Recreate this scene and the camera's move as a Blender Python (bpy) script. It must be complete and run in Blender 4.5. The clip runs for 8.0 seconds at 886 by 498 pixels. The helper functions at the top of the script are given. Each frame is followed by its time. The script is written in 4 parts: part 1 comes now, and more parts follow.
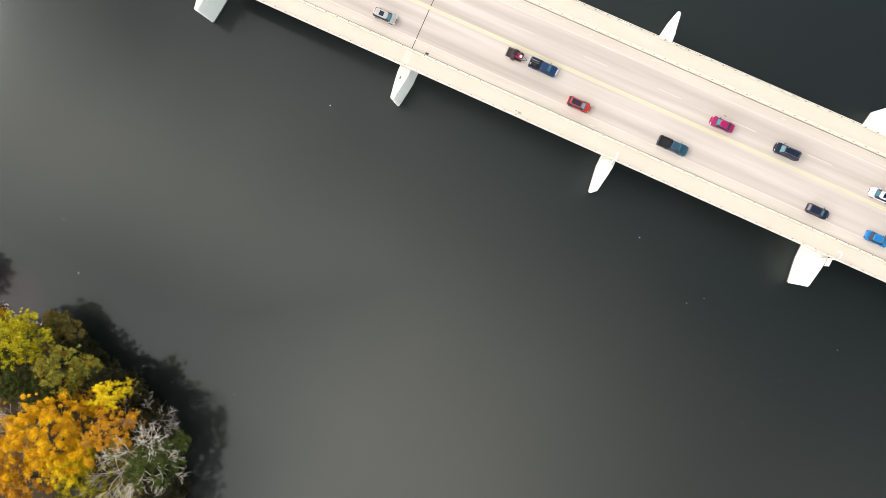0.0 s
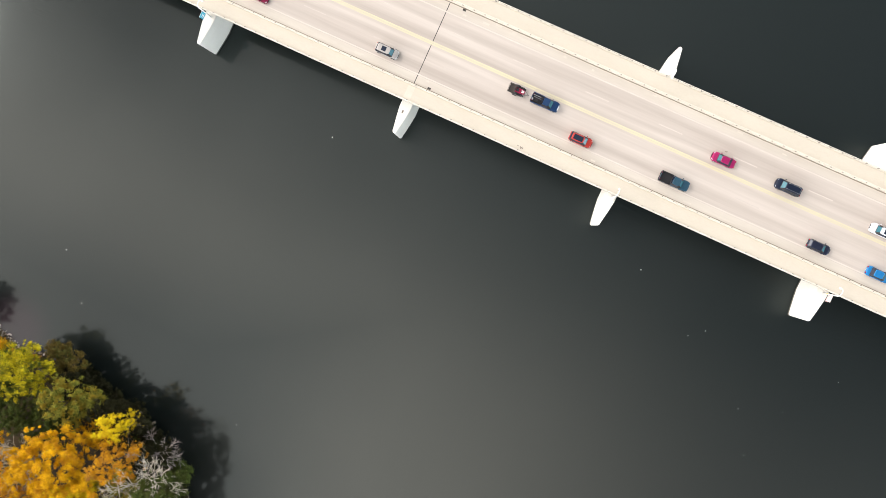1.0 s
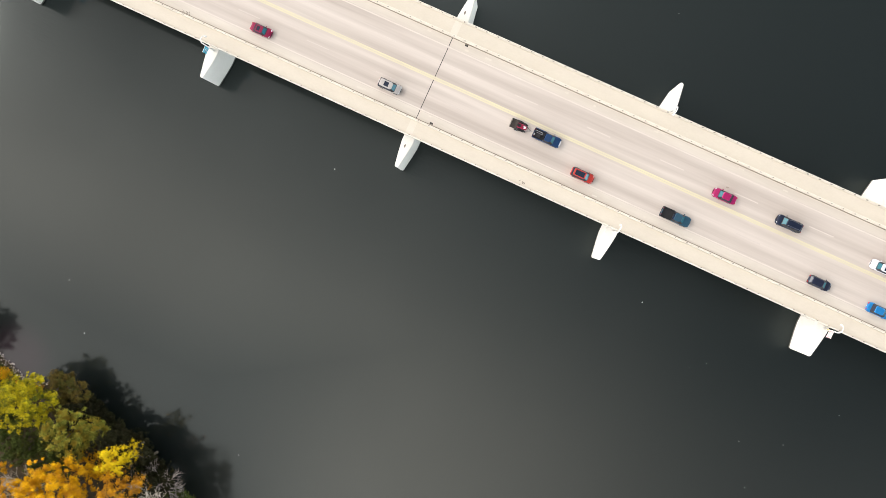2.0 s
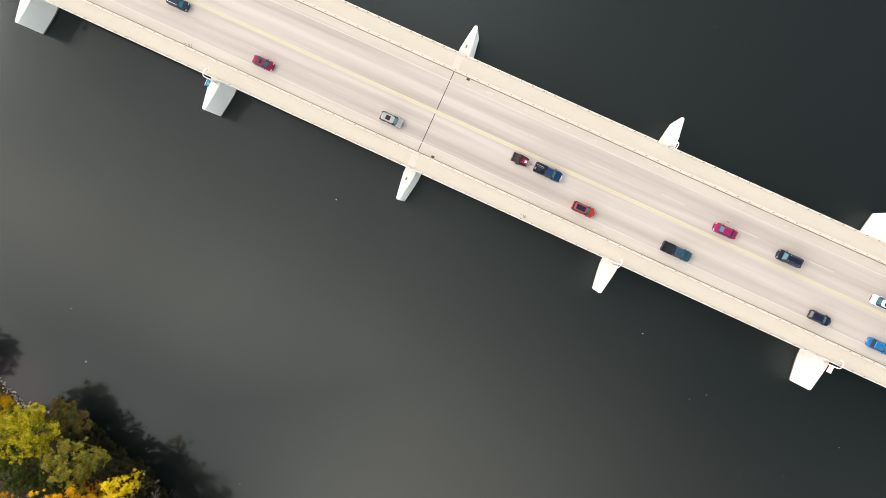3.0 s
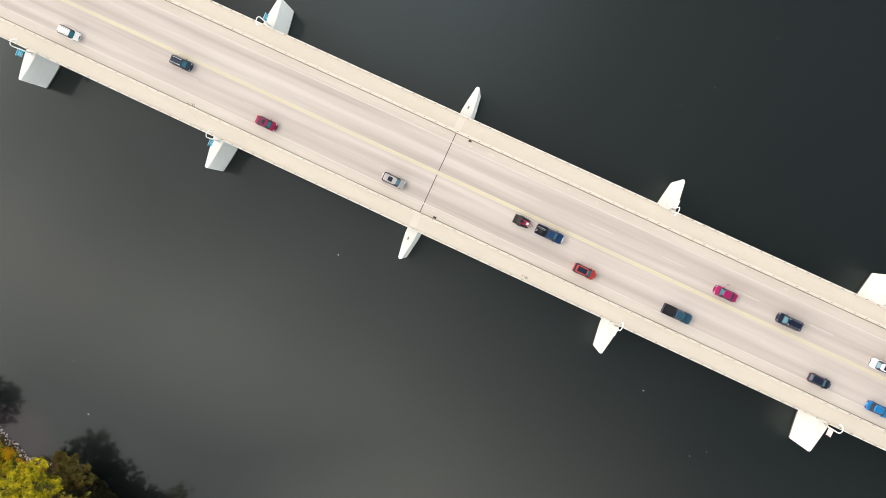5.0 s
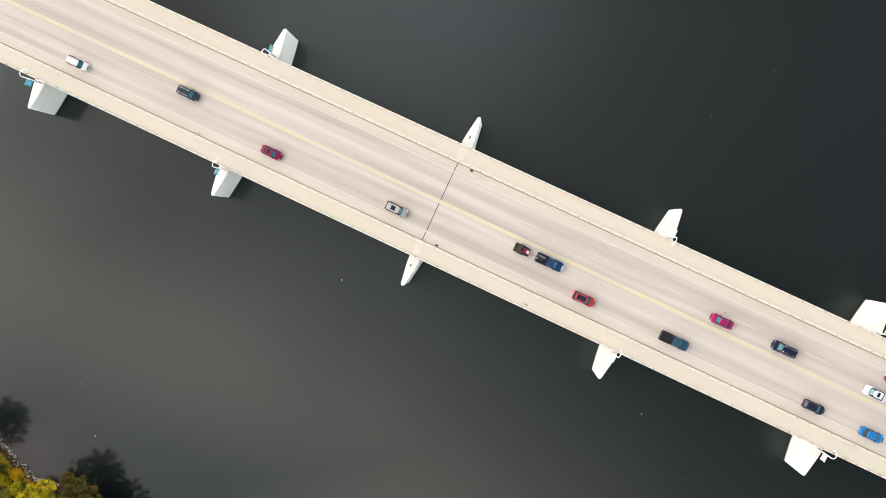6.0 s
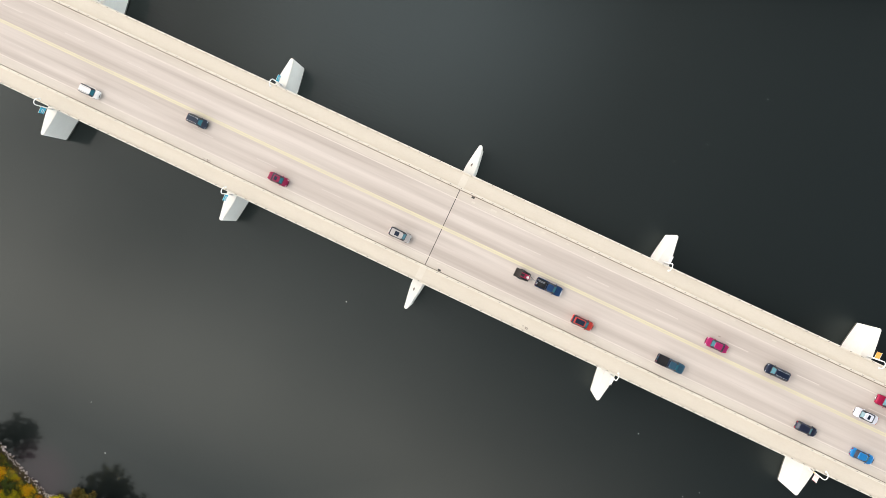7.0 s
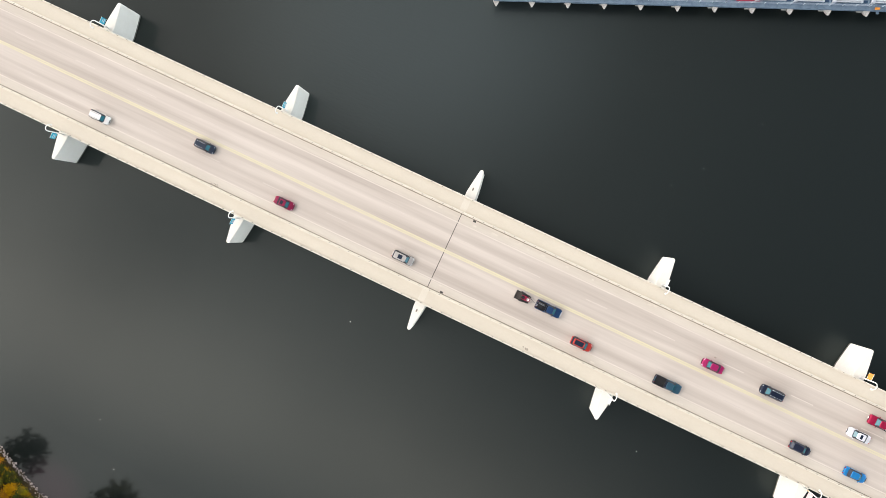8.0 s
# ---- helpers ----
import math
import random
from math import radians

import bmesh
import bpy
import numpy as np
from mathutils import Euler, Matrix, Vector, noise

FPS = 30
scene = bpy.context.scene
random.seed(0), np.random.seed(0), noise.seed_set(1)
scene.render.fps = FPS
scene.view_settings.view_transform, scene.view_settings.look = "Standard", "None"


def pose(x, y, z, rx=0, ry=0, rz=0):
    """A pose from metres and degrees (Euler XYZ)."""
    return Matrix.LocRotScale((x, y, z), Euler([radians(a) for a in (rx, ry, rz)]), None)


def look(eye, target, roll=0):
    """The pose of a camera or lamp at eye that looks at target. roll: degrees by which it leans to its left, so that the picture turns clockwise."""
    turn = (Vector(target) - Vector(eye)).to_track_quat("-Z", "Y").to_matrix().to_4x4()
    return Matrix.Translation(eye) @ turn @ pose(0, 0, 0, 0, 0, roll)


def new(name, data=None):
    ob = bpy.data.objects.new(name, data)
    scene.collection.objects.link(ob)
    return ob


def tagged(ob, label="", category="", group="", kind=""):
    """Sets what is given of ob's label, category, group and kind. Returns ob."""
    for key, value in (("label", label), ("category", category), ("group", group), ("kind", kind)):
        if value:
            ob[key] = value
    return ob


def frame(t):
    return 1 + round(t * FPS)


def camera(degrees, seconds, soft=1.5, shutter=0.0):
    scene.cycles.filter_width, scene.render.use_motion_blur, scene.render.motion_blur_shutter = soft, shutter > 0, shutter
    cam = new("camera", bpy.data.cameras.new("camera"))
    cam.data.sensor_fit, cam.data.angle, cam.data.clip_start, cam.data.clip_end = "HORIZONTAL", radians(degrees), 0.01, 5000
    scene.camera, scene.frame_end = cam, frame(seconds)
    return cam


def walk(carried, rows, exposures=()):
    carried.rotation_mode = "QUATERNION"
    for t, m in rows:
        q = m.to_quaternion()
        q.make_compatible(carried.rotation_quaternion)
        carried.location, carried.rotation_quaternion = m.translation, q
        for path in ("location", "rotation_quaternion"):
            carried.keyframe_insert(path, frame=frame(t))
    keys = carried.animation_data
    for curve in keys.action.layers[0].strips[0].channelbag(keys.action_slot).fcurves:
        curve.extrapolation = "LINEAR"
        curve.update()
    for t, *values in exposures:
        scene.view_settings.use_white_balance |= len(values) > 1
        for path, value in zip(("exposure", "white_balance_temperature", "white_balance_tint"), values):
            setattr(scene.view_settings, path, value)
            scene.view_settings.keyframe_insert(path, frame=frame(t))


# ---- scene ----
cam = camera(65.5, 8.0, soft=0.7)
PATH = [
    (0.00, pose(29.608, -32.953, 144.932, -1.919, 4.507, 24.700)),
    (0.50, pose(28.045, -30.114, 145.001, -1.882, 4.502, 24.695)),
    (1.00, pose(26.553, -27.180, 145.148, -1.849, 4.518, 24.687)),
    (1.50, pose(25.027, -24.253, 145.305, -1.815, 4.540, 24.702)),
    (3.00, pose(20.513, -15.654, 145.608, -1.735, 4.504, 24.827)),
    (3.50, pose(19.147, -12.978, 145.618, -1.709, 4.489, 24.848)),
    (4.00, pose(17.763, -10.316, 145.597, -1.667, 4.485, 24.862)),
    (4.50, pose(16.437, -7.742, 145.562, -1.650, 4.465, 24.899)),
    (6.00, pose(12.457, -0.383, 148.395, -1.617, 4.356, 24.972)),
    (6.50, pose(11.257, 1.857, 150.216, -1.544, 4.348, 25.002)),
    (7.00, pose(10.213, 3.934, 152.045, -1.481, 4.360, 25.063)),
    (7.50, pose(9.269, 5.976, 153.761, -1.404, 4.375, 25.082)),
    (8.00, pose(8.275, 7.940, 155.265, -1.321, 4.413, 25.048)),
]
walk(cam, PATH, exposures=[(0.0, 0.71, 6440, 12), (1.7, 0.61, 6440, 12), (3.5, 0.52, 6440, 12), (8.0, 0.48, 6440, 12)])

# ---- world and light: a bright overcast sky with the sun behind thin cloud ----
SUN_AZ, SUN_EL = -176.0, 42.0          # degrees, from +x towards +y
world = bpy.data.worlds.new("overcast_sky")
scene.world = world
world.use_nodes = True
wn, wl = world.node_tree.nodes, world.node_tree.links
wn.clear()
w_out = wn.new("ShaderNodeOutputWorld")
w_bg = wn.new("ShaderNodeBackground")
w_sky = wn.new("ShaderNodeTexSky")
w_sky.sky_type = "NISHITA"
w_sky.sun_disc = False
w_sky.sun_elevation = radians(SUN_EL)
w_sky.sun_rotation = radians(90.0 - SUN_AZ)
w_sky.air_density = 1.0
w_sky.dust_density = 1.0
w_sky.ozone_density = 1.0
w_tc = wn.new("ShaderNodeTexCoord")
w_noise = wn.new("ShaderNodeTexNoise")
w_noise.inputs["Scale"].default_value = 1.6
w_noise.inputs["Detail"].default_value = 3.0
w_noise.inputs["Roughness"].default_value = 0.5
SUN_WAY = Vector((math.cos(radians(SUN_AZ)) * math.cos(radians(SUN_EL)), math.sin(radians(SUN_AZ)) * math.cos(radians(SUN_EL)), math.sin(radians(SUN_EL))))


def w_math(op, a, b=None, c=None):
    m = wn.new("ShaderNodeMath")
    m.operation = op
    for i, v in enumerate((a, b, c)):
        if isinstance(v, (int, float)):
            m.inputs[i].default_value = v
        elif v is not None:
            wl.new(v, m.inputs[i])
    return m.outputs[0]


# the cloud sheet: brighter towards the sun and down to the horizon, uneven by noise
w_dot = wn.new("ShaderNodeVectorMath")
w_dot.operation = "DOT_PRODUCT"
w_dot.inputs[1].default_value = SUN_WAY
w_unit = wn.new("ShaderNodeVectorMath")
w_unit.operation = "NORMALIZE"
wl.new(w_tc.outputs["Generated"], w_unit.inputs[0])
wl.new(w_unit.outputs["Vector"], w_dot.inputs[0])
w_xyz = wn.new("ShaderNodeSeparateXYZ")
wl.new(w_unit.outputs["Vector"], w_xyz.inputs["Vector"])
w_map = wn.new("ShaderNodeMapping")
w_map.inputs["Location"].default_value = (0.86, 17.52, 4.79)
wl.new(w_tc.outputs["Generated"], w_map.inputs["Vector"])
wl.new(w_map.outputs["Vector"], w_noise.inputs["Vector"])
w_glow = wn.new("ShaderNodeMapRange")
w_glow.inputs["From Min"].default_value = 0.2
w_glow.inputs["From Max"].default_value = 1.0
w_glow.inputs["To Min"].default_value = 0.0
w_glow.inputs["To Max"].default_value = 1.0
wl.new(w_dot.outputs["Value"], w_glow.inputs["Value"])
w_low = w_math("POWER", w_math("SUBTRACT", 1.0, w_xyz.outputs["Z"]), 4.0)
w_bright = w_math("MULTIPLY_ADD", w_math("POWER", w_glow.outputs["Result"], 1.7), 10.6, 0.3)
w_sum = w_math("MULTIPLY_ADD", w_low, 37.0, w_bright)
w_var = wn.new("ShaderNodeMapRange")
w_var.inputs["From Min"].default_value = 0.3
w_var.inputs["From Max"].default_value = 0.7
w_var.inputs["To Min"].default_value = 0.35
w_var.inputs["To Max"].default_value = 2.0
wl.new(w_noise.outputs["Fac"], w_var.inputs["Value"])
w_lum = w_math("MULTIPLY", w_sum, w_var.outputs["Result"])
w_cloud = wn.new("ShaderNodeVectorMath")
w_cloud.operation = "SCALE"
w_tint = wn.new("ShaderNodeMix")            # warmer towards the sun, cooler away from it
w_tint.data_type = "RGBA"
w_tint.inputs["A"].default_value = (0.88, 0.99, 1.03, 1)
w_tint.inputs["B"].default_value = (1.12, 1.0, 0.90, 1)
wl.new(w_glow.outputs["Result"], w_tint.inputs["Factor"])
wl.new(w_tint.outputs["Result"], w_cloud.inputs[0])
wl.new(w_lum, w_cloud.inputs["Scale"])
w_hsv = wn.new("ShaderNodeHueSaturation")
w_hsv.inputs["Saturation"].default_value = 0.5
w_mix = wn.new("ShaderNodeMix")
w_mix.data_type = "RGBA"
w_mix.inputs["Factor"].default_value = 0.78
wl.new(w_sky.outputs["Color"], w_hsv.inputs["Color"])
wl.new(w_hsv.outputs["Color"], w_mix.inputs["A"])
wl.new(w_cloud.outputs["Vector"], w_mix.inputs["B"])
wl.new(w_mix.outputs["Result"], w_bg.inputs["Color"])
w_bg.inputs["Strength"].default_value = 0.15
wl.new(w_bg.outputs["Background"], w_out.inputs["Surface"])

sun = new("sun", bpy.data.lights.new("sun", "SUN"))
sun.data.energy = 0.5
sun.data.angle = radians(16)
sun.data.color = (1.0, 0.95, 0.88)
_ca, _ce = radians(SUN_AZ), radians(SUN_EL)
sun.matrix_world = look((300 * math.cos(_ca) * math.cos(_ce), 300 * math.sin(_ca) * math.cos(_ce), 300 * math.sin(_ce)), (0, 0, 0))


# ---- materials ----
def material(name, base, rough=0.6, metal=0.0, spread=0.0, bump=0.0, scale=3.0, second=None, stretch=(1, 1, 1),
             by="noise", ior=1.45, fine=0.45):
    """A principled surface: base mixed with second by two scales of noise, with a bump."""
    m = bpy.data.materials.new(name)
    m.use_nodes = True
    n, l = m.node_tree.nodes, m.node_tree.links
    b = n["Principled BSDF"]
    b.inputs["Roughness"].default_value = rough
    b.inputs["Metallic"].default_value = metal
    b.inputs["IOR"].default_value = ior
    second = second or tuple(min(1.0, c * (1.0 + spread)) for c in base)
    tc = n.new("ShaderNodeTexCoord")
    mp = n.new("ShaderNodeMapping")
    mp.inputs["Scale"].default_value = stretch
    l.new(tc.outputs["Object"], mp.inputs["Vector"])
    big = n.new("ShaderNodeTexNoise")
    big.inputs["Scale"].default_value = scale
    big.inputs["Detail"].default_value = 6.0
    big.inputs["Roughness"].default_value = 0.6
    l.new(mp.outputs["Vector"], big.inputs["Vector"])
    small = n.new("ShaderNodeTexNoise")
    small.inputs["Scale"].default_value = scale * 9.0
    small.inputs["Detail"].default_value = 4.0
    l.new(mp.outputs["Vector"], small.inputs["Vector"])
    if by == "noise":
        mixv = n.new("ShaderNodeMath")
        mixv.operation = "MULTIPLY_ADD"
        mixv.inputs[1].default_value = fine
        l.new(small.outputs["Fac"], mixv.inputs[0])
        half = n.new("ShaderNodeMath")
        half.operation = "MULTIPLY"
        half.inputs[1].default_value = 1.0 - fine
        l.new(big.outputs["Fac"], half.inputs[0])
        l.new(half.outputs[0], mixv.inputs[2])
        fac = mixv.outputs[0]
    elif by == "island":
        geo = n.new("ShaderNodeNewGeometry")
        fac = geo.outputs["Random Per Island"]
    else:
        info = n.new("ShaderNodeObjectInfo")
        fac = info.outputs["Random"]
    ramp = n.new("ShaderNodeMapRange")
    ramp.inputs["From Min"].default_value = 0.0 if by != "noise" else 0.32
    ramp.inputs["From Max"].default_value = 1.0 if by != "noise" else 0.68
    l.new(fac, ramp.inputs["Value"])
    mix = n.new("ShaderNodeMix")
    mix.data_type = "RGBA"
    mix.inputs["A"].default_value = (*base, 1)
    mix.inputs["B"].default_value = (*second, 1)
    l.new(ramp.outputs["Result"], mix.inputs["Factor"])
    l.new(mix.outputs["Result"], b.inputs["Base Color"])
    if bump:
        bp = n.new("ShaderNodeBump")
        bp.inputs["Strength"].default_value = bump
        bp.inputs["Distance"].default_value = 0.02
        l.new(small.outputs["Fac"], bp.inputs["Height"])
        l.new(bp.outputs["Normal"], b.inputs["Normal"])
    return m


M_ROAD = material("worn_concrete_road", (0.455, 0.392, 0.342), 0.85, scale=0.55, second=(0.63, 0.562, 0.50), stretch=(0.035, 1.0, 1), bump=0.05, fine=0.10)
for nd in M_ROAD.node_tree.nodes:
    if nd.bl_idname == "ShaderNodeTexNoise" and nd.inputs["Scale"].default_value < 1.0:
        nd.inputs["Detail"].default_value = 3.0
        nd.inputs["Roughness"].default_value = 0.5
M_SHOULDER = material("shoulder_concrete", (0.56, 0.50, 0.43), 0.85, scale=0.5, second=(0.66, 0.60, 0.52), stretch=(0.12, 1, 1), bump=0.05, fine=0.2)
M_WALK = material("pale_concrete", (0.63, 0.565, 0.465), 0.85, scale=0.6, second=(0.68, 0.617, 0.512), bump=0.05, stretch=(0.4, 1, 1))
M_BARRIER = material("barrier_concrete", (0.66, 0.60, 0.50), 0.85, scale=0.8, second=(0.72, 0.665, 0.57), bump=0.05)
M_PIER = material("pier_concrete", (0.84, 0.81, 0.735), 0.8, scale=0.5, second=(0.90, 0.875, 0.81), bump=0.12)
M_GIRDER = material("girder_concrete", (0.32, 0.31, 0.28), 0.8, scale=0.7, second=(0.42, 0.40, 0.36), bump=0.1)
M_JOINT = material("dark_rubber_joint", (0.05, 0.045, 0.04), 0.8, scale=4, spread=0.6)
M_GUTTER = material("gutter_dirt", (0.15, 0.12, 0.09), 0.95, scale=1.5, second=(0.38, 0.325, 0.27), stretch=(0.3, 1, 1))
M_YELLOW = material("worn_yellow_paint", (0.69, 0.63, 0.40), 0.7, scale=1.0, second=(0.58, 0.52, 0.41), stretch=(0.12, 2.2, 1))
M_WHITE_LINE = material("worn_white_paint", (0.68, 0.615, 0.555), 0.7, scale=1.0, second=(0.53, 0.465, 0.41), stretch=(0.5, 1.5, 1))
M_FAINT_LINE = material("worn_away_paint", (0.62, 0.555, 0.50), 0.75, scale=1.2, second=(0.51, 0.45, 0.40), stretch=(0.3, 1, 1))
M_EDGE_LINE = material("white_edge_paint", (0.70, 0.635, 0.565), 0.7, scale=1.2, second=(0.60, 0.535, 0.47), stretch=(0.2, 1, 1))
M_PATCH = material("repair_mortar", (0.62, 0.565, 0.49), 0.9, scale=1.5, spread=0.12)
M_POST = material("weathered_steel_post", (0.19, 0.165, 0.14), 0.55, metal=0.5, scale=6, spread=0.8)
M_RAIL = material("cream_painted_rail", (0.70, 0.66, 0.57), 0.5, scale=2, spread=0.12)
M_LAMP = material("white_painted_mast", (0.80, 0.79, 0.76), 0.4, scale=3, spread=0.05)
M_LENS = material("lamp_lens", (0.55, 0.55, 0.52), 0.15, scale=3, spread=0.1)
M_BAN_BLUE = material("blue_banner_cloth", (0.01, 0.30, 0.46), 0.8, scale=3, second=(0.03, 0.42, 0.56))
M_BAN_GOLD = material("gold_banner_cloth", (0.75, 0.50, 0.04), 0.8, scale=3, second=(0.80, 0.58, 0.10))
M_BAN_PINK = material("pink_banner_cloth", (0.75, 0.30, 0.32), 0.8, scale=3, second=(0.80, 0.62, 0.60))
M_BAN_ORANGE = material("orange_banner_cloth", (0.70, 0.25, 0.04), 0.8, scale=3, second=(0.75, 0.33, 0.06))
M_BAR = material("pale_print", (0.75, 0.75, 0.72), 0.8, scale=3, spread=0.05)
# litter brown taken near black, with the shade between crowns in the colour
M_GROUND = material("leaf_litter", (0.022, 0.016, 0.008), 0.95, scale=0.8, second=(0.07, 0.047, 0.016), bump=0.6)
M_ROCK = material("pale_riprap_stone", (0.20, 0.165, 0.15), 0.9, by="island", scale=3, second=(0.54, 0.46, 0.43), bump=0.4)
M_BARK = material("dark_bark", (0.07, 0.055, 0.04), 0.9, scale=3, second=(0.14, 0.11, 0.085), bump=0.5)
M_BARE = material("bleached_bare_wood", (0.46, 0.40, 0.32), 0.85, scale=3, second=(0.68, 0.61, 0.50), bump=0.3)
M_TWIG = material("brown_bare_twigs", (0.25, 0.20, 0.185), 0.85, scale=3, second=(0.42, 0.36, 0.33))
M_TRAILER = material("rusty_mesh", (0.05, 0.042, 0.036), 0.7, scale=6, second=(0.12, 0.10, 0.085))
M_TYRE = material("tyre_rubber", (0.02, 0.02, 0.02), 0.8, scale=8, spread=0.5)
M_RIM = material("alloy_rim", (0.45, 0.45, 0.46), 0.3, metal=0.9, scale=8, spread=0.2)
M_GLASS = material("tinted_car_glass", (0.018, 0.105, 0.135), 0.04, scale=2, spread=0.3, ior=1.45)
M_GLASS_DARK = material("black_car_glass", (0.009, 0.016, 0.032), 0.06, scale=2, spread=0.3, ior=1.38)
M_TRIM = material("black_plastic", (0.014, 0.014, 0.016), 0.6, scale=6, spread=0.5)
M_HEAD = material("headlight_plastic", (0.62, 0.64, 0.66), 0.1, scale=6, spread=0.1)
M_TAIL = material("red_tail_plastic", (0.40, 0.02, 0.02), 0.2, scale=6, spread=0.3)
M_CHROME = material("chrome", (0.7, 0.7, 0.7), 0.15, metal=1.0, scale=6, spread=0.1)
M_STEEL = material("blue_grey_dam_steel", (0.06, 0.10, 0.155), 0.6, scale=0.9, second=(0.19, 0.26, 0.33), bump=0.2)
M_STEEL_DARK = material("dark_blue_grating", (0.010, 0.035, 0.085), 0.6, scale=1.2, second=(0.045, 0.11, 0.20))
M_WATERLINE = material("damp_dark_concrete", (0.05, 0.05, 0.04), 0.6, scale=1.5, second=(0.14, 0.135, 0.11), bump=0.2)
M_DAMRAIL = material("pale_galvanised_rail", (0.26, 0.32, 0.39), 0.5, scale=3, second=(0.44, 0.49, 0.55))
M_DAMCON = material("damp_dam_concrete", (0.36, 0.35, 0.32), 0.85, scale=0.8, second=(0.52, 0.50, 0.46), bump=0.2)
M_DAMNOSE = material("pale_nose_concrete", (0.26, 0.25, 0.235), 0.85, scale=1.1, second=(0.58, 0.56, 0.53), bump=0.3)
M_DAMWHITE = material("white_machine_paint", (0.46, 0.49, 0.54), 0.4, scale=1.5, spread=0.12)
M_DAMRED = material("dull_red_paint", (0.24, 0.012, 0.035), 0.5, scale=1.5, spread=0.3)


def leaves(name, a, b, c):
    """Leaf sprays: each spray between a and b, with clumps that turn to c."""
    m = material(name, a, 0.7, by="island", second=b)
    n, l = m.node_tree.nodes, m.node_tree.links
    p = n["Principled BSDF"]
    p.inputs["Specular IOR Level"].default_value = 0.06
    old = p.inputs["Base Color"].links[0].from_socket
    tc = n.new("ShaderNodeTexCoord")
    big = n.new("ShaderNodeTexNoise")
    big.inputs["Scale"].default_value = 0.55
    big.inputs["Detail"].default_value = 4.0
    l.new(tc.outputs["Object"], big.inputs["Vector"])
    mr = n.new("ShaderNodeMapRange")
    mr.inputs["From Min"].default_value = 0.46
    mr.inputs["From Max"].default_value = 0.66
    l.new(big.outputs["Fac"], mr.inputs["Value"])
    mix = n.new("ShaderNodeMix")
    mix.data_type = "RGBA"
    mix.inputs["B"].default_value = (*c, 1)
    l.new(mr.outputs["Result"], mix.inputs["Factor"])
    l.new(old, mix.inputs["A"])
    l.new(mix.outputs["Result"], p.inputs["Base Color"])
    return m


L_GOLD = leaves("golden_leaves", (0.43, 0.19, 0.003), (0.96, 0.58, 0.008), (0.54, 0.25, 0.014))
L_ORANGE = leaves("orange_brown_leaves", (0.32, 0.13, 0.006), (0.76, 0.38, 0.012), (0.38, 0.18, 0.03))
L_YELLOW = leaves("yellow_leaves", (0.54, 0.38, 0.008), (0.88, 0.68, 0.012), (0.62, 0.40, 0.01))
L_LIME = leaves("yellow_green_leaves", (0.16, 0.15, 0.008), (0.70, 0.56, 0.012), (0.08, 0.095, 0.012))
L_OLIVE = leaves("olive_leaves", (0.045, 0.06, 0.010), (0.36, 0.34, 0.05), (0.32, 0.21, 0.02))
L_GREEN = leaves("dark_green_leaves", (0.020, 0.036, 0.008), (0.105, 0.13, 0.026), (0.06, 0.06, 0.015))
# leaf colour taken near black for foliage in dense shade
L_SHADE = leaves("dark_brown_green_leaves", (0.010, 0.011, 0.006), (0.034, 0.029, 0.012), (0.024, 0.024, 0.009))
L_BROWN = leaves("brown_thin_leaves", (0.035, 0.03, 0.010), (0.20, 0.135, 0.028), (0.06, 0.07, 0.015))


def paint(name, c, rough=0.32, metal=0.15):
    m = material(name, c, rough, metal=metal, scale=1.5, second=tuple(min(1, k * 1.15 + 0.01) for k in c))
    m.node_tree.nodes["Principled BSDF"].inputs["Specular IOR Level"].default_value = 0.3
    return m


# river water: murky, glossy, with faint ripples in patches and a paler shoal by the bank
M_WATER = bpy.data.materials.new("murky_river_water")
M_WATER.use_nodes = True
n, l = M_WATER.node_tree.nodes, M_WATER.node_tree.links
b = n["Principled BSDF"]
b.inputs["IOR"].default_value = 1.48
tc = n.new("ShaderNodeTexCoord")
mud = n.new("ShaderNodeTexNoise")
mud.inputs["Scale"].default_value = 0.012
mud.inputs["Detail"].default_value = 4.0
l.new(tc.outputs["Object"], mud.inputs["Vector"])
sep = n.new("ShaderNodeSeparateXYZ")
l.new(tc.outputs["Object"], sep.inputs["Vector"])
bank = n.new("ShaderNodeMapRange")          # more silt towards the wooded bank
bank.interpolation_type = "SMOOTHSTEP"
bank.inputs["From Min"].default_value = -10.0
bank.inputs["From Max"].default_value = -85.0
l.new(sep.outputs["Y"], bank.inputs["Value"])
silt = n.new("ShaderNodeMath")
silt.operation = "MULTIPLY_ADD"
silt.inputs[1].default_value = 0.5
l.new(mud.outputs["Fac"], silt.inputs[0])
silt2 = n.new("ShaderNodeMath")
silt2.operation = "SUBTRACT"
silt2.inputs[1].default_value = 0.25
silt2.use_clamp = True
l.new(bank.outputs["Result"], silt.inputs[2])
l.new(silt.outputs[0], silt2.inputs[0])
side = n.new("ShaderNodeMapRange")          # darkens the water colour where the trees' reflection falls along the shore
side.interpolation_type = "SMOOTHSTEP"
side.inputs["From Min"].default_value = -22.0
side.inputs["From Max"].default_value = 24.0
side.inputs["To Min"].default_value = 0.04
l.new(sep.outputs["X"], side.inputs["Value"])
calm = n.new("ShaderNodeMapRange")          # open water is ruffled by the wind
calm.inputs["From Min"].default_value = -72.0
calm.inputs["From Max"].default_value = 30.0
calm.interpolation_type = "SMOOTHSTEP"
l.new(sep.outputs["X"], calm.inputs["Value"])
silt3 = n.new("ShaderNodeMath")
silt3.operation = "MULTIPLY"
l.new(silt2.outputs[0], silt3.inputs[0])
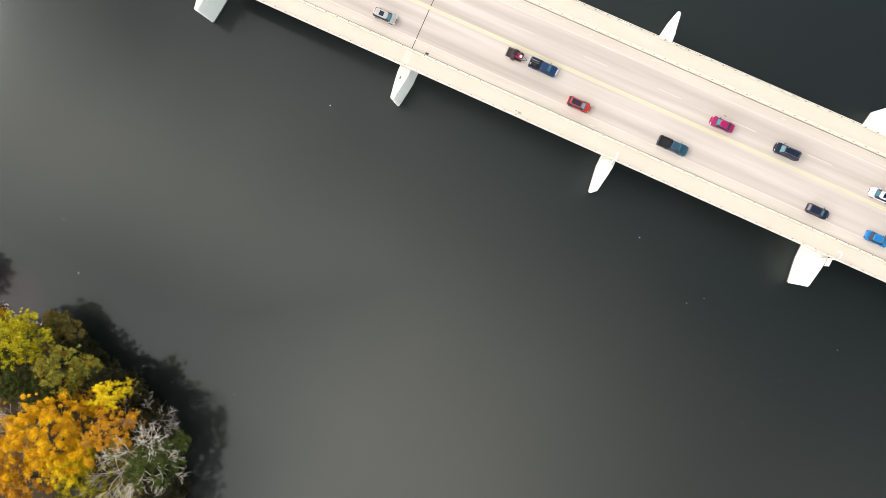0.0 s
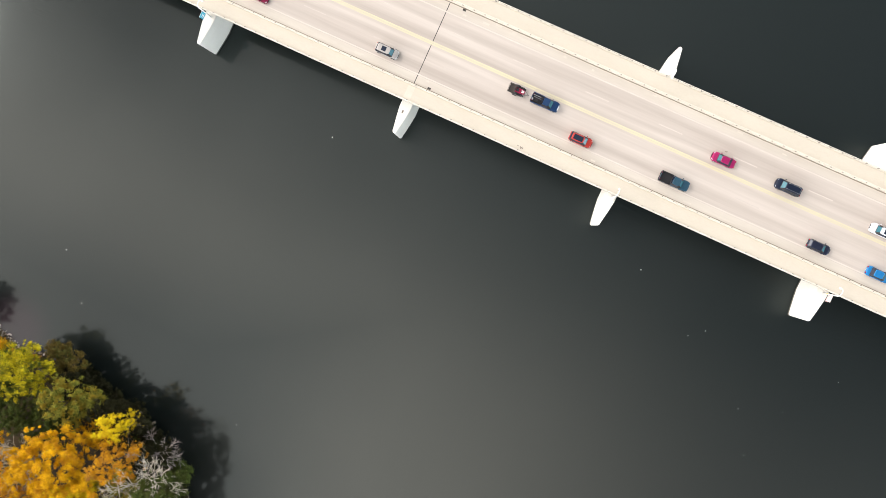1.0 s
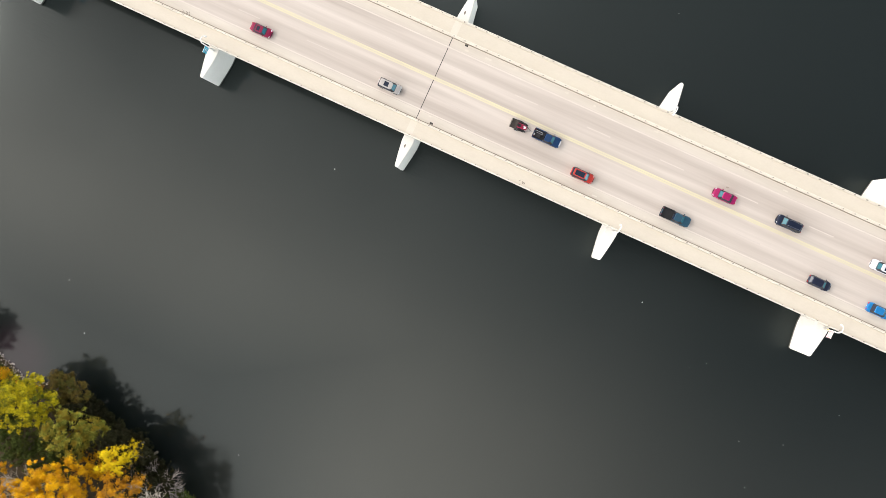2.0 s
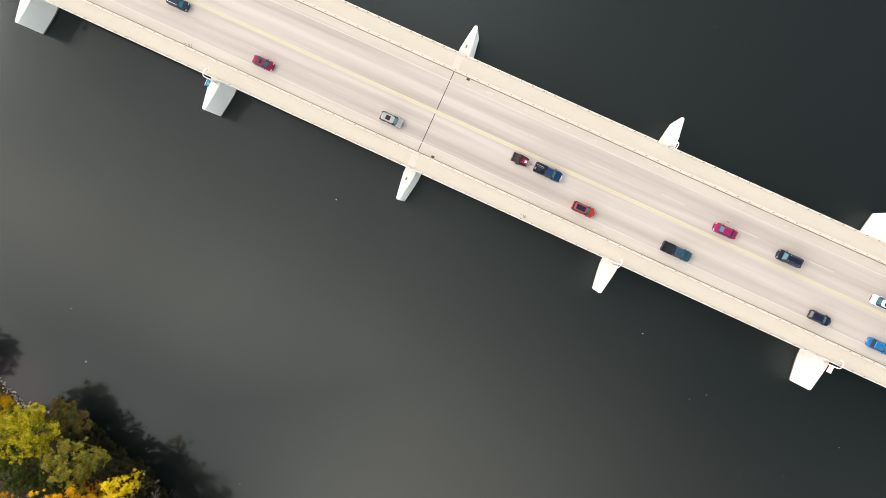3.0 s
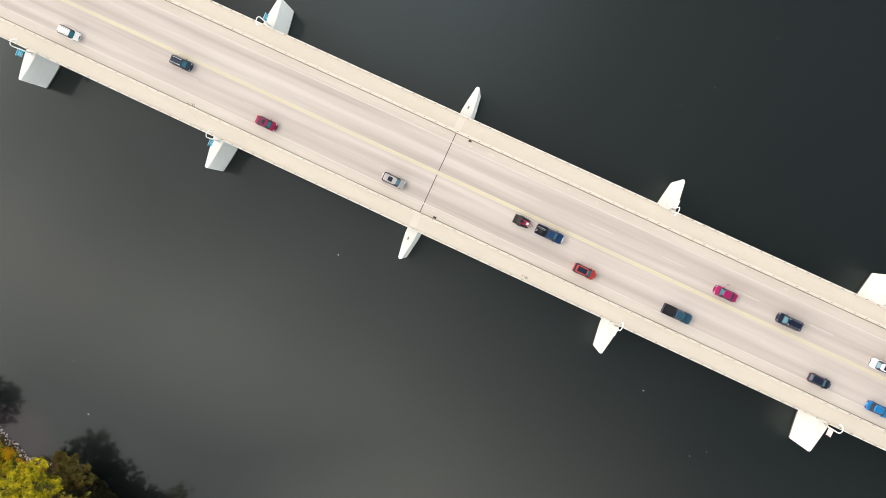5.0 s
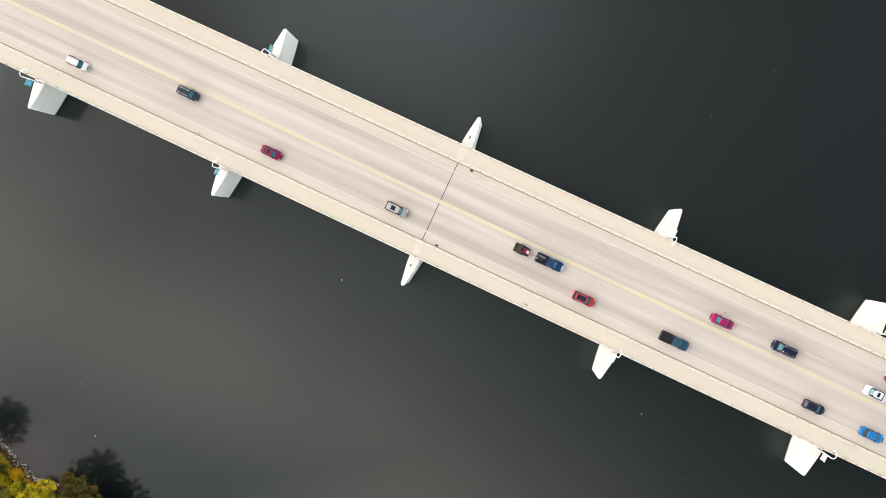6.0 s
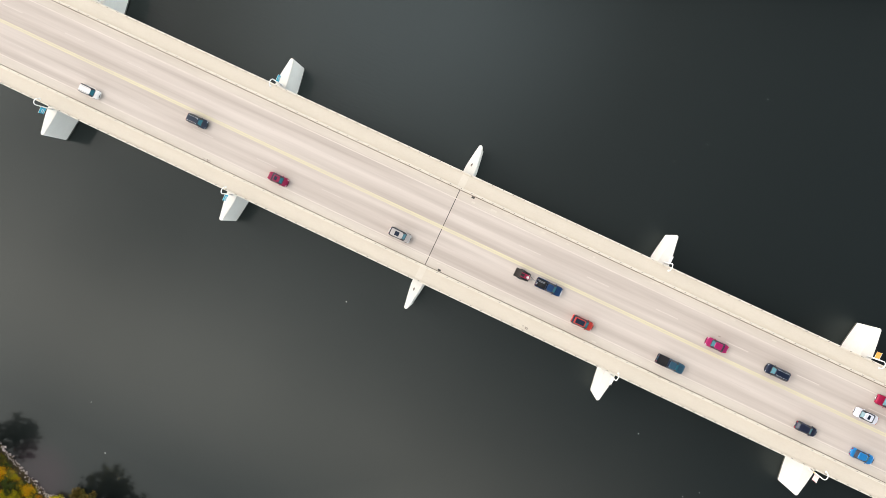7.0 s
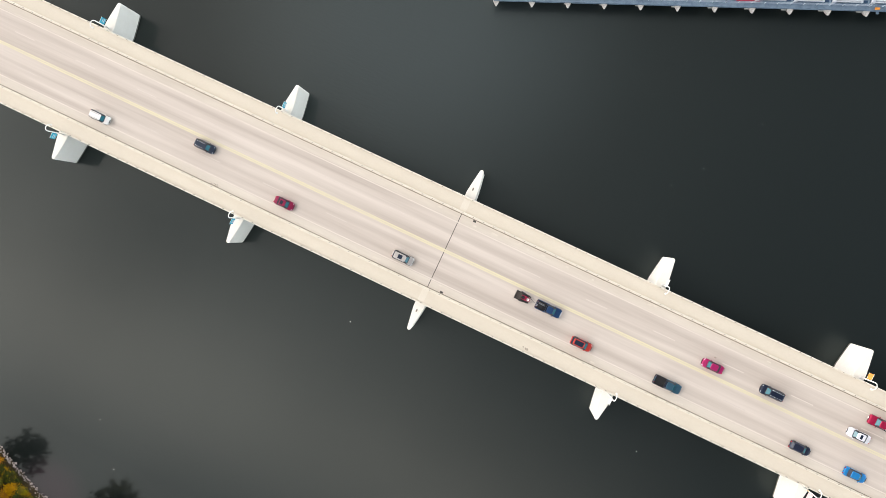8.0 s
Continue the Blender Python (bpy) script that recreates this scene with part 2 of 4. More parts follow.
off_bank = n.new("ShaderNodeMapRange")       # keeps that painted darkening close to the wooded bank
off_bank.interpolation_type = "SMOOTHSTEP"
off_bank.inputs["From Min"].default_value = -75.0
off_bank.inputs["From Max"].default_value = -42.0
l.new(sep.outputs["Y"], off_bank.inputs["Value"])
deep = n.new("ShaderNodeMapRange")          # less silt out in the main channel
deep.interpolation_type = "SMOOTHSTEP"
deep.inputs["From Min"].default_value = 30.0
deep.inputs["From Max"].default_value = 95.0
deep.inputs["To Min"].default_value = 1.0
deep.inputs["To Max"].default_value = 0.4
l.new(sep.outputs["X"], deep.inputs["Value"])
murk = n.new("ShaderNodeMath")
murk.operation = "MAXIMUM"
l.new(side.outputs["Result"], murk.inputs[0])
l.new(off_bank.outputs["Result"], murk.inputs[1])
mixed = n.new("ShaderNodeMath")
mixed.operation = "MULTIPLY"
l.new(murk.outputs[0], mixed.inputs[0])
l.new(deep.outputs["Result"], mixed.inputs[1])
l.new(mixed.outputs[0], silt3.inputs[1])
mudmix = n.new("ShaderNodeMix")
mudmix.data_type = "RGBA"
mudmix.inputs["A"].default_value = (0.0040, 0.0066, 0.0066, 1)
mudmix.inputs["B"].default_value = (0.064, 0.063, 0.054, 1)
l.new(silt3.outputs[0], mudmix.inputs["Factor"])
shoal = n.new("ShaderNodeVectorMath")       # reddish gravel seen through the shallows
shoal.operation = "DISTANCE"
shoal.inputs[1].default_value = (-56.0, -85.0, 0.0)
l.new(tc.outputs["Object"], shoal.inputs[0])
near = n.new("ShaderNodeMapRange")
near.interpolation_type = "SMOOTHSTEP"
near.inputs["From Min"].default_value = 10.0
near.inputs["From Max"].default_value = 2.0
l.new(shoal.outputs["Value"], near.inputs["Value"])
shmix = n.new("ShaderNodeMix")
shmix.data_type = "RGBA"
shmix.inputs["B"].default_value = (0.024, 0.012, 0.017, 1)
l.new(near.outputs["Result"], shmix.inputs["Factor"])
patch_dist = n.new("ShaderNodeVectorMath")        # lightens the water colour in a round patch below the dam
patch_dist.operation = "DISTANCE"
patch_dist.inputs[1].default_value = (-26.0, 43.0, 0.0)
l.new(tc.outputs["Object"], patch_dist.inputs[0])
dam_patch = n.new("ShaderNodeMapRange")
dam_patch.interpolation_type = "SMOOTHSTEP"
dam_patch.inputs["From Min"].default_value = 52.0
dam_patch.inputs["From Max"].default_value = 8.0
l.new(patch_dist.outputs["Value"], dam_patch.inputs["Value"])
patch_mix = n.new("ShaderNodeMix")
patch_mix.data_type = "RGBA"
patch_mix.inputs["B"].default_value = (0.024, 0.032, 0.034, 1)
l.new(dam_patch.outputs["Result"], patch_mix.inputs["Factor"])
l.new(mudmix.outputs["Result"], patch_mix.inputs["A"])
l.new(patch_mix.outputs["Result"], shmix.inputs["A"])
l.new(shmix.outputs["Result"], b.inputs["Base Color"])
b.inputs["Specular Tint"].default_value = (0.88, 1.0, 0.975, 1)
rip = n.new("ShaderNodeTexNoise")
rip.inputs["Scale"].default_value = 1.0
rip.inputs["Detail"].default_value = 2.0
ripmap = n.new("ShaderNodeMapping")
ripmap.inputs["Rotation"].default_value = (0, 0, radians(-24))
ripmap.inputs["Scale"].default_value = (0.45, 2.0, 1)
l.new(tc.outputs["Object"], ripmap.inputs["Vector"])
l.new(ripmap.outputs["Vector"], rip.inputs["Vector"])
where = n.new("ShaderNodeTexNoise")
where.inputs["Scale"].default_value = 0.03
where.inputs["Detail"].default_value = 3.0
l.new(tc.outputs["Object"], where.inputs["Vector"])
wr = n.new("ShaderNodeMapRange")
wr.inputs["From Min"].default_value = 0.52
wr.inputs["From Max"].default_value = 0.68
wr.inputs["To Min"].default_value = 0.015
wr.inputs["To Max"].default_value = 0.35
l.new(where.outputs["Fac"], wr.inputs["Value"])
bmp = n.new("ShaderNodeBump")
bmp.inputs["Distance"].default_value = 0.10
swirl = n.new("ShaderNodeMath")             # wavelets below the dam
swirl.operation = "POWER"
swirl.inputs[1].default_value = 3.0
l.new(dam_patch.outputs["Result"], swirl.inputs[0])
chop = n.new("ShaderNodeMath")
chop.operation = "MULTIPLY_ADD"
chop.inputs[1].default_value = 0.35
l.new(swirl.outputs[0], chop.inputs[0])
l.new(wr.outputs["Result"], chop.inputs[2])
l.new(chop.outputs[0], bmp.inputs["Strength"])
l.new(rip.outputs["Fac"], bmp.inputs["Height"])
l.new(bmp.outputs["Normal"], b.inputs["Normal"])
b.inputs["Roughness"].default_value = 0.09
ruffled = n.new("ShaderNodeBsdfPrincipled")
ruffled.inputs["Roughness"].default_value = 0.40
ruffled.inputs["IOR"].default_value = 1.48
ruffled.inputs["Specular Tint"].default_value = b.inputs["Specular Tint"].default_value
l.new(shmix.outputs["Result"], ruffled.inputs["Base Color"])
l.new(bmp.outputs["Normal"], ruffled.inputs["Normal"])
surface = n.new("ShaderNodeMixShader")
cove = n.new("ShaderNodeVectorMath")        # the trees keep the wind off the water beside them
cove.operation = "DISTANCE"
cove.inputs[1].default_value = (-22.0, -94.0, 0.0)
l.new(tc.outputs["Object"], cove.inputs[0])
lee = n.new("ShaderNodeMapRange")
lee.interpolation_type = "SMOOTHSTEP"
lee.inputs["From Min"].default_value = 16.0
lee.inputs["From Max"].default_value = 46.0
l.new(cove.outputs["Value"], lee.inputs["Value"])
wind = n.new("ShaderNodeMath")
wind.operation = "MULTIPLY"
l.new(calm.outputs["Result"], wind.inputs[0])
l.new(lee.outputs["Result"], wind.inputs[1])
l.new(wind.outputs[0], surface.inputs[0])
breath = n.new("ShaderNodeBsdfPrincipled")   # a light air over the calm water
breath.inputs["Roughness"].default_value = 0.28
breath.inputs["IOR"].default_value = 1.48
breath.inputs["Specular Tint"].default_value = b.inputs["Specular Tint"].default_value
l.new(shmix.outputs["Result"], breath.inputs["Base Color"])
l.new(bmp.outputs["Normal"], breath.inputs["Normal"])
still = n.new("ShaderNodeMixShader")
still.inputs[0].default_value = 0.3
l.new(b.outputs["BSDF"], still.inputs[1])
l.new(breath.outputs["BSDF"], still.inputs[2])
l.new(still.outputs[0], surface.inputs[1])
l.new(ruffled.outputs["BSDF"], surface.inputs[2])
l.new(surface.outputs[0], n["Material Output"].inputs["Surface"])


# ---- small mesh kit ----
class Soup:
    """Vertices and faces gathered for one mesh."""

    def __init__(self):
        self.v, self.f = [], []

    def add(self, vs, fs):
        k = len(self.v)
        self.v += [tuple(p) for p in vs]
        self.f += [tuple(i + k for i in q) for q in fs]
        return self

    def box(self, x0, x1, y0, y1, z0, z1):
        vs = [(x, y, z) for z in (z0, z1) for y in (y0, y1) for x in (x0, x1)]
        return self.add(vs, [(0, 2, 3, 1), (4, 5, 7, 6), (0, 1, 5, 4), (2, 6, 7, 3), (0, 4, 6, 2), (1, 3, 7, 5)])

    def prism(self, outline, z0, z1, top=1.0):
        """An upright prism over a counter-clockwise outline; top scales the upper outline."""
        k = len(outline)
        cx, cy = sum(p[0] for p in outline) / k, sum(p[1] for p in outline) / k
        vs = [(x, y, z0) for x, y in outline] + [(cx + (x - cx) * top, cy + (y - cy) * top, z1) for x, y in outline]
        fs = [tuple(reversed(range(k))), tuple(range(k, 2 * k))]
        fs += [(i, (i + 1) % k, k + (i + 1) % k, k + i) for i in range(k)]
        return self.add(vs, fs)

    def tube(self, pts, radii, sides=8, caps=True):
        """A round tube along points."""
        pts = [Vector(p) for p in pts]
        k0 = len(self.v)
        for i, p in enumerate(pts):
            d = (pts[min(i + 1, len(pts) - 1)] - pts[max(i - 1, 0)]).normalized()
            a = d.orthogonal().normalized() if i == 0 else (a - d * a.dot(d)).normalized()
            c = d.cross(a)
            r = radii[i] if isinstance(radii, (list, tuple)) else radii
            for s in range(sides):
                t = 2 * math.pi * s / sides
                self.v.append(tuple(p + a * (r * math.cos(t)) + c * (r * math.sin(t))))
        for i in range(len(pts) - 1):
            for s in range(sides):
                q, w = k0 + i * sides, (s + 1) % sides
                self.f.append((q + s, q + w, q + sides + w, q + sides + s))
        if caps:
            self.f.append(tuple(k0 + s for s in reversed(range(sides))))
            e = k0 + (len(pts) - 1) * sides
            self.f.append(tuple(e + s for s in range(sides)))
        return self

    def loft(self, rings, closed=True, caps=True):
        k0, m = len(self.v), len(rings[0])
        for ring in rings:
            self.v += [tuple(p) for p in ring]
        for i in range(len(rings) - 1):
            for s in range(m if closed else m - 1):
                q, w = k0 + i * m, (s + 1) % m
                self.f.append((q + s, q + w, q + m + w, q + m + s))
        if caps:
            self.f.append(tuple(k0 + s for s in reversed(range(m))))
            e = k0 + (len(rings) - 1) * m
            self.f.append(tuple(e + s for s in range(m)))
        return self

    def mesh(self, name, mat, bevel=0.0, smooth=False):
        me = bpy.data.meshes.new(name)
        me.from_pydata(self.v, [], self.f)
        bm = bmesh.new()
        bm.from_mesh(me)
        bmesh.ops.recalc_face_normals(bm, faces=bm.faces)
        if bevel:
            edges = [e for e in bm.edges if len(e.link_faces) == 2 and e.calc_face_angle(0) > 0.6]
            bmesh.ops.bevel(bm, geom=edges, offset=bevel, segments=2, affect="EDGES", clamp_overlap=True)
        bm.to_mesh(me)
        bm.free()
        if smooth:
            me.polygons.foreach_set("use_smooth", [True] * len(me.polygons))
        me.materials.append(mat)
        return me


def empty(name, label, category, group="", kind=""):
    ob = new(name)
    ob.empty_display_size = 0.2
    return tagged(ob, label, category, group, kind)


def part(name, soup, mat, parent, label="", bevel=0.0, smooth=False):
    me = soup if isinstance(soup, bpy.types.Mesh) else soup.mesh(name, mat, bevel, smooth)
    ob = new(name, me)
    ob.parent = parent
    return tagged(ob, label)


rng = random.Random(7)

# ---- ground and river ----
DECK, SOFFIT = 9.4, 7.8
SHORE = [(-345, 60), (-200, -20), (-120, -62), (-90, -73), (-71, -80), (-60, -84.8), (-53, -87.2), (-47, -85.6), (-41, -85.2), (-33, -86.8),
         (-26, -87.6), (-20, -90.2), (-15, -94.0), (-11, -98.0), (-7, -104), (-4, -115), (-1, -150), (4, -420), (345, -900)]


def shore(x):
    return float(np.interp(x, [p[0] for p in SHORE], [p[1] for p in SHORE]))


def land(x, y):
    """Height of the ground: river bed, wooded point, and the far banks."""
    d = (shore(x) - y) * 0.85
    if y < -160:
        d = min(d, 200 - abs(y + 160) * 0.9)
    z = -3.0 + 3.2 * min(1.0, max(0.0, (d + 4.5) / 5.0)) + 1.6 * min(1.0, max(0.0, d / 9.0))
    if d > 1:
        z += 0.5 * noise.noise((x * 0.15, y * 0.15, 0.0)) + 0.25 * noise.noise((x * 0.6, y * 0.6, 3.0))
    far = (abs(x) - 325) / 20
    return max(z, -3.0 + 9.0 * min(1.0, max(0.0, far)))


gx = sorted(set([-4000, -2500, -1200, -700, -450, -380] + list(range(-350, -150, 10)) + list(range(-150, -96, 5)) +
                [-96 + 1.25 * i for i in range(88)] + list(range(15, 360, 12)) + [380, 450, 700, 1200, 2500, 4000]))
gy = sorted(set([-4000, -2500, -1200, -700, -450, -330, -260, -220, -190, -170] + [-155 + 1.25 * i for i in range(76)] +
                list(range(-58, 120, 12)) + [150, 220, 330, 450, 700, 1200, 2500, 4000]))
s = Soup()
s.v = [(x, y, land(x, y)) for y in gy for x in gx]
nx = len(gx)
s.f = [(j * nx + i, j * nx + i + 1, (j + 1) * nx + i + 1, (j + 1) * nx + i) for j in range(len(gy) - 1) for i in range(nx - 1)]
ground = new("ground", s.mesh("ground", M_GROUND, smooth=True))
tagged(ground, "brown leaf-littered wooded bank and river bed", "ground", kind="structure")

s = Soup()
wx = [-346 + 34.6 * i for i in range(21)]
wy = [-4000, -2500, -1500, -900, -600] + [-400 + 40 * i for i in range(21)] + [600, 900, 1500, 2500, 4000]
s.v = [(x, y, 0) for y in wy for x in wx]
s.f = [(j * 21 + i, j * 21 + i + 1, j * 21 + i + 22, j * 21 + i + 21) for j in range(len(wy) - 1) for i in range(20)]
water = new("water", s.mesh("water", M_WATER))
tagged(water, "still grey-green river water reflecting an overcast sky", "water", kind="structure")

# ---- the bridge ----
X0, X1 = -336.0, 336.0
EDGE, KERB = 11.15, 7.85          # half widths: deck edge, face of the inner barrier
SPAN = 40.0
bridge = empty("bridge", "pale concrete road bridge on wall piers over the river", "bridge")
s = Soup()
prof = [(-EDGE, DECK - 0.35), (-EDGE, DECK + 0.02), (EDGE, DECK + 0.02), (EDGE, DECK - 0.35), (8.6, DECK - 0.55), (-8.6, DECK - 0.55)]
s.loft([[(x, y, z - 0.06) for y, z in prof] for x in (X0, X1)])
part("deck_slab", s, M_BARRIER, bridge)
s = Soup()
for x0, x1 in ((X0, -0.07), (0.07, X1)):
    s.box(x0, x1, -KERB + 0.14, KERB - 0.14, DECK - 0.03, DECK)
part("roadway", s, M_ROAD, bridge, "beige worn concrete roadway with wheel tracks")
for sd in (-1, 1):
    for x0, x1 in ((X0, -0.07), (0.07, X1)):
        a, c = sorted((sd * 6.2, sd * (KERB - 0.14)))
        part("shoulder", Soup().box(x0, x1, a, c, DECK - 0.02, DECK + 0.004), M_SHOULDER, bridge, "pale concrete shoulder")
part("expansion_joint", Soup().box(-0.068, 0.068, -KERB, KERB, DECK - 0.03, DECK - 0.012), M_JOINT, bridge, "dark rubber expansion joint")
for y in (-8.1, -5.0, -1.7, 1.7, 5.0, 8.1):
    part("girder", Soup().box(X0, X1, y - 0.3, y + 0.3, SOFFIT + 0.1, DECK - 0.6), M_GIRDER, bridge)
for sd in (-1, 1):
    a, c = sorted((sd * (KERB + 0.42), sd * (EDGE - 0.32)))
    part("walkway", Soup().box(X0, X1, a, c, DECK - 0.04, DECK + 0.16), M_WALK, bridge, "cream concrete walkway")
    # dark strip for gutter dirt and, in its colour, the barrier's shaded foot
    a, c = sorted((sd * (KERB - (0.15 if sd > 0 else 0.12)), sd * KERB))
    part("gutter", Soup().box(X0, X1, a - 0.01, c + 0.01, DECK - 0.03, DECK + 0.006), M_GUTTER, bridge, "gutter line of dirt and painted shade")
    # cover plates of the joint over the walkway
    a, c = sorted((sd * (KERB + 0.46), sd * (EDGE - 0.36)))
    part("joint_cover_plate", Soup().box(-0.75, 0.55, a, c, DECK + 0.15, DECK + 0.172), M_BARRIER, bridge, "pale plate over the walkway joint", bevel=0.006)
    part("drain_grate", Soup().box(2.55, 3.15, sd * 7.5 - 0.18, sd * 7.5 + 0.18, DECK - 0.01, DECK + 0.012), M_JOINT, bridge, "dark drain grate")
    part("edge_line", Soup().box(X0, X1, sd * 6.0 - 0.12, sd * 6.0 + 0.12, DECK, DECK + 0.005), M_EDGE_LINE, bridge, "worn white edge line")
for y in (-0.17, 0.17):
    part("centre_line", Soup().box(X0, X1, y - 0.15, y + 0.15, DECK, DECK + 0.005), M_YELLOW, bridge, "faded yellow centre line")
dash = Soup().box(-2.2, 2.2, -0.09, 0.09, 0, 0.005).mesh("lane_dash", M_WHITE_LINE)
faint = Soup().box(-2.2, 2.2, -0.09, 0.09, 0, 0.005).mesh("lane_dash_worn", M_FAINT_LINE)
for y, first in ((3.1, -94.3), (-3.1, -91.0)):
    for i in range(-12, 30):
        x = first + 13.85 * i
        if X0 + 3 < x < X1 - 3:
            ob = part("lane_dash", dash if y > 0 else faint, None, bridge)
            ob.location = (x, y, DECK)
for i in range(22):
    x, w = rng.uniform(-20, 110), rng.uniform(0.4, 1.6)
    y = rng.uniform(6.4, 7.4) * (1 if rng.random() < 0.75 else -1)
    part("repair_patch", Soup().box(x, x + w, y - 0.12, y + rng.uniform(0.1, 0.3), DECK, DECK + 0.007 + 0.0006 * i), M_PATCH, bridge)



def litter(x, y, z, spread, count, seed):
    """A few dark leaves and scraps blown together on the bridge."""
    r = random.Random(seed)
    s = Soup()
    for i in range(count):
        px, py = x + r.gauss(0, spread), y + r.gauss(0, spread * .35)
        a, w = r.uniform(0, 6.3), r.uniform(.05, .13)
        s.prism([(px + w * math.cos(a + k * 1.257) * (1 if k % 2 else .6), py + w * math.sin(a + k * 1.257)) for k in range(5)], z, z + r.uniform(.015, .04), .7)
    tagged(new("leaf_litter", s.mesh("leaf_litter", M_GUTTER)), "small scatter of dark leaves blown against the kerb", "litter", kind="stuff")


litter(-46.4, -7.62, DECK + .004, .45, 26, 51)
litter(22.0, -10.35, DECK + .16, .3, 16, 52)
litter(54.4, 3.5, DECK, .12, 4, 54)

# wall piers with pointed noses
TIP, HALF = 17.1, 1.05
plan = [(-HALF, -12.2), (-0.8, -14.1), (-0.36, -TIP + 0.25), (-0.18, -TIP), (0.18, -TIP), (0.36, -TIP + 0.25), (0.8, -14.1), (HALF, -12.2)]
plan = plan + [(-x, -y) for x, y in plan]
pier_mesh = Soup().prism(plan, -3.2, SOFFIT).mesh("pier", M_PIER, bevel=0.06)
# thin dark band added round each pier at the waterline
band_mesh = Soup().prism([(x * 1.02, y * 1.002) for x, y in plan], -.6, .4).mesh("waterline_band", M_WATERLINE)
cap_mesh = Soup().box(-HALF + 0.15, HALF - 0.15, -9.2, 9.2, SOFFIT, SOFFIT + 0.12).mesh("bearing_shelf", M_GIRDER)
for i in range(-8, 9):
    ob = part("pier", pier_mesh, None, bridge, "white wall pier with pointed noses")
    ob.location = (SPAN * i, 0, 0)
    part("bearing_shelf", cap_mesh, None, ob)
    part("waterline_band", band_mesh, None, ob, "dark band at the waterline")
    if i == 0:
        for sd in (-1, 1):
            hatch = Soup().tube([(0, 0, 0), (0, 0, .05)], .22, 12).mesh("inspection_cover", M_GUTTER)
            cover = part("inspection_cover", hatch, None, ob, "small dark oval cover")
            cover.location = (-.1, sd * 13.0, SOFFIT)
            cover.scale = (.7, 1.5, 1)
for sd in (-1, 1):
    x = sd * (X1 + 3)
    part("abutment", Soup().box(min(x, x - sd * 6), max(x, x - sd * 6), -EDGE, EDGE, -2, SOFFIT + 0.1), M_PIER, bridge)

# railings: an inner barrier and an outer parapet on either side
POST = 2.15
post_in = Soup().box(-0.11, 0.11, -0.055, 0.055, 0, 0.10).mesh("rail_bracket", M_POST, bevel=0.01)
post_out = Soup().box(-0.11, 0.11, -0.06, 0.06, 0, 0.42).mesh("rail_post", M_POST, bevel=0.01)


def railing(y0, y1, h, name, label, post, ph, rail_r, rail_z, shift, out):
    th = empty(name, label, "railing", "bridge railings")
    a, c = min(y0, y1), max(y0, y1)
    s = Soup()
    ring = [(a, DECK - 0.04), (c, DECK - 0.04), (c - 0.04, DECK + h), (a + 0.04, DECK + h)]
    s.loft([[(x, y, z) for y, z in ring] for x in (X0, X1)])
    part("parapet", s, M_BARRIER, th)
    m = (a + c) / 2 + out
    part("rail", Soup().tube([(X0, m, DECK + rail_z), (X1, m, DECK + rail_z)], rail_r, 8), M_RAIL, th, "cream painted rail")
    far = Soup()
    k = int(X1 / POST)
    for i in range(-k, k + 1):
        x = i * POST + shift
        if abs(x) < 122:
            ob = part(post.name, post, None, th)
            ob.location = (x + rng.uniform(-.07, .07), m - out + rng.uniform(-.015, .015), DECK + h)
        else:
            far.box(x - 0.11, x + 0.11, m - out - 0.06, m - out + 0.06, DECK + h, DECK + h + ph)
    tagged(part("far_posts", far, M_POST, th), kind="stuff")
    return th


for sd in (-1, 1):
    railing(sd * KERB, sd * (KERB + 0.42), 0.42, "inner_barrier", "cream concrete barrier with small dark rail brackets between road and walkway",
            post_in, 0.10, 0.05, 0.60, 0.55 if sd < 0 else 0.2, sd * 0.13)
    railing(sd * (EDGE - 0.32), sd * EDGE, 0.28, "outer_railing", "cream parapet with posts and a rail along the deck edge",
            post_out, 0.42, 0.055, 0.74, 0.2 if sd < 0 else 0.9, sd * 0.08)


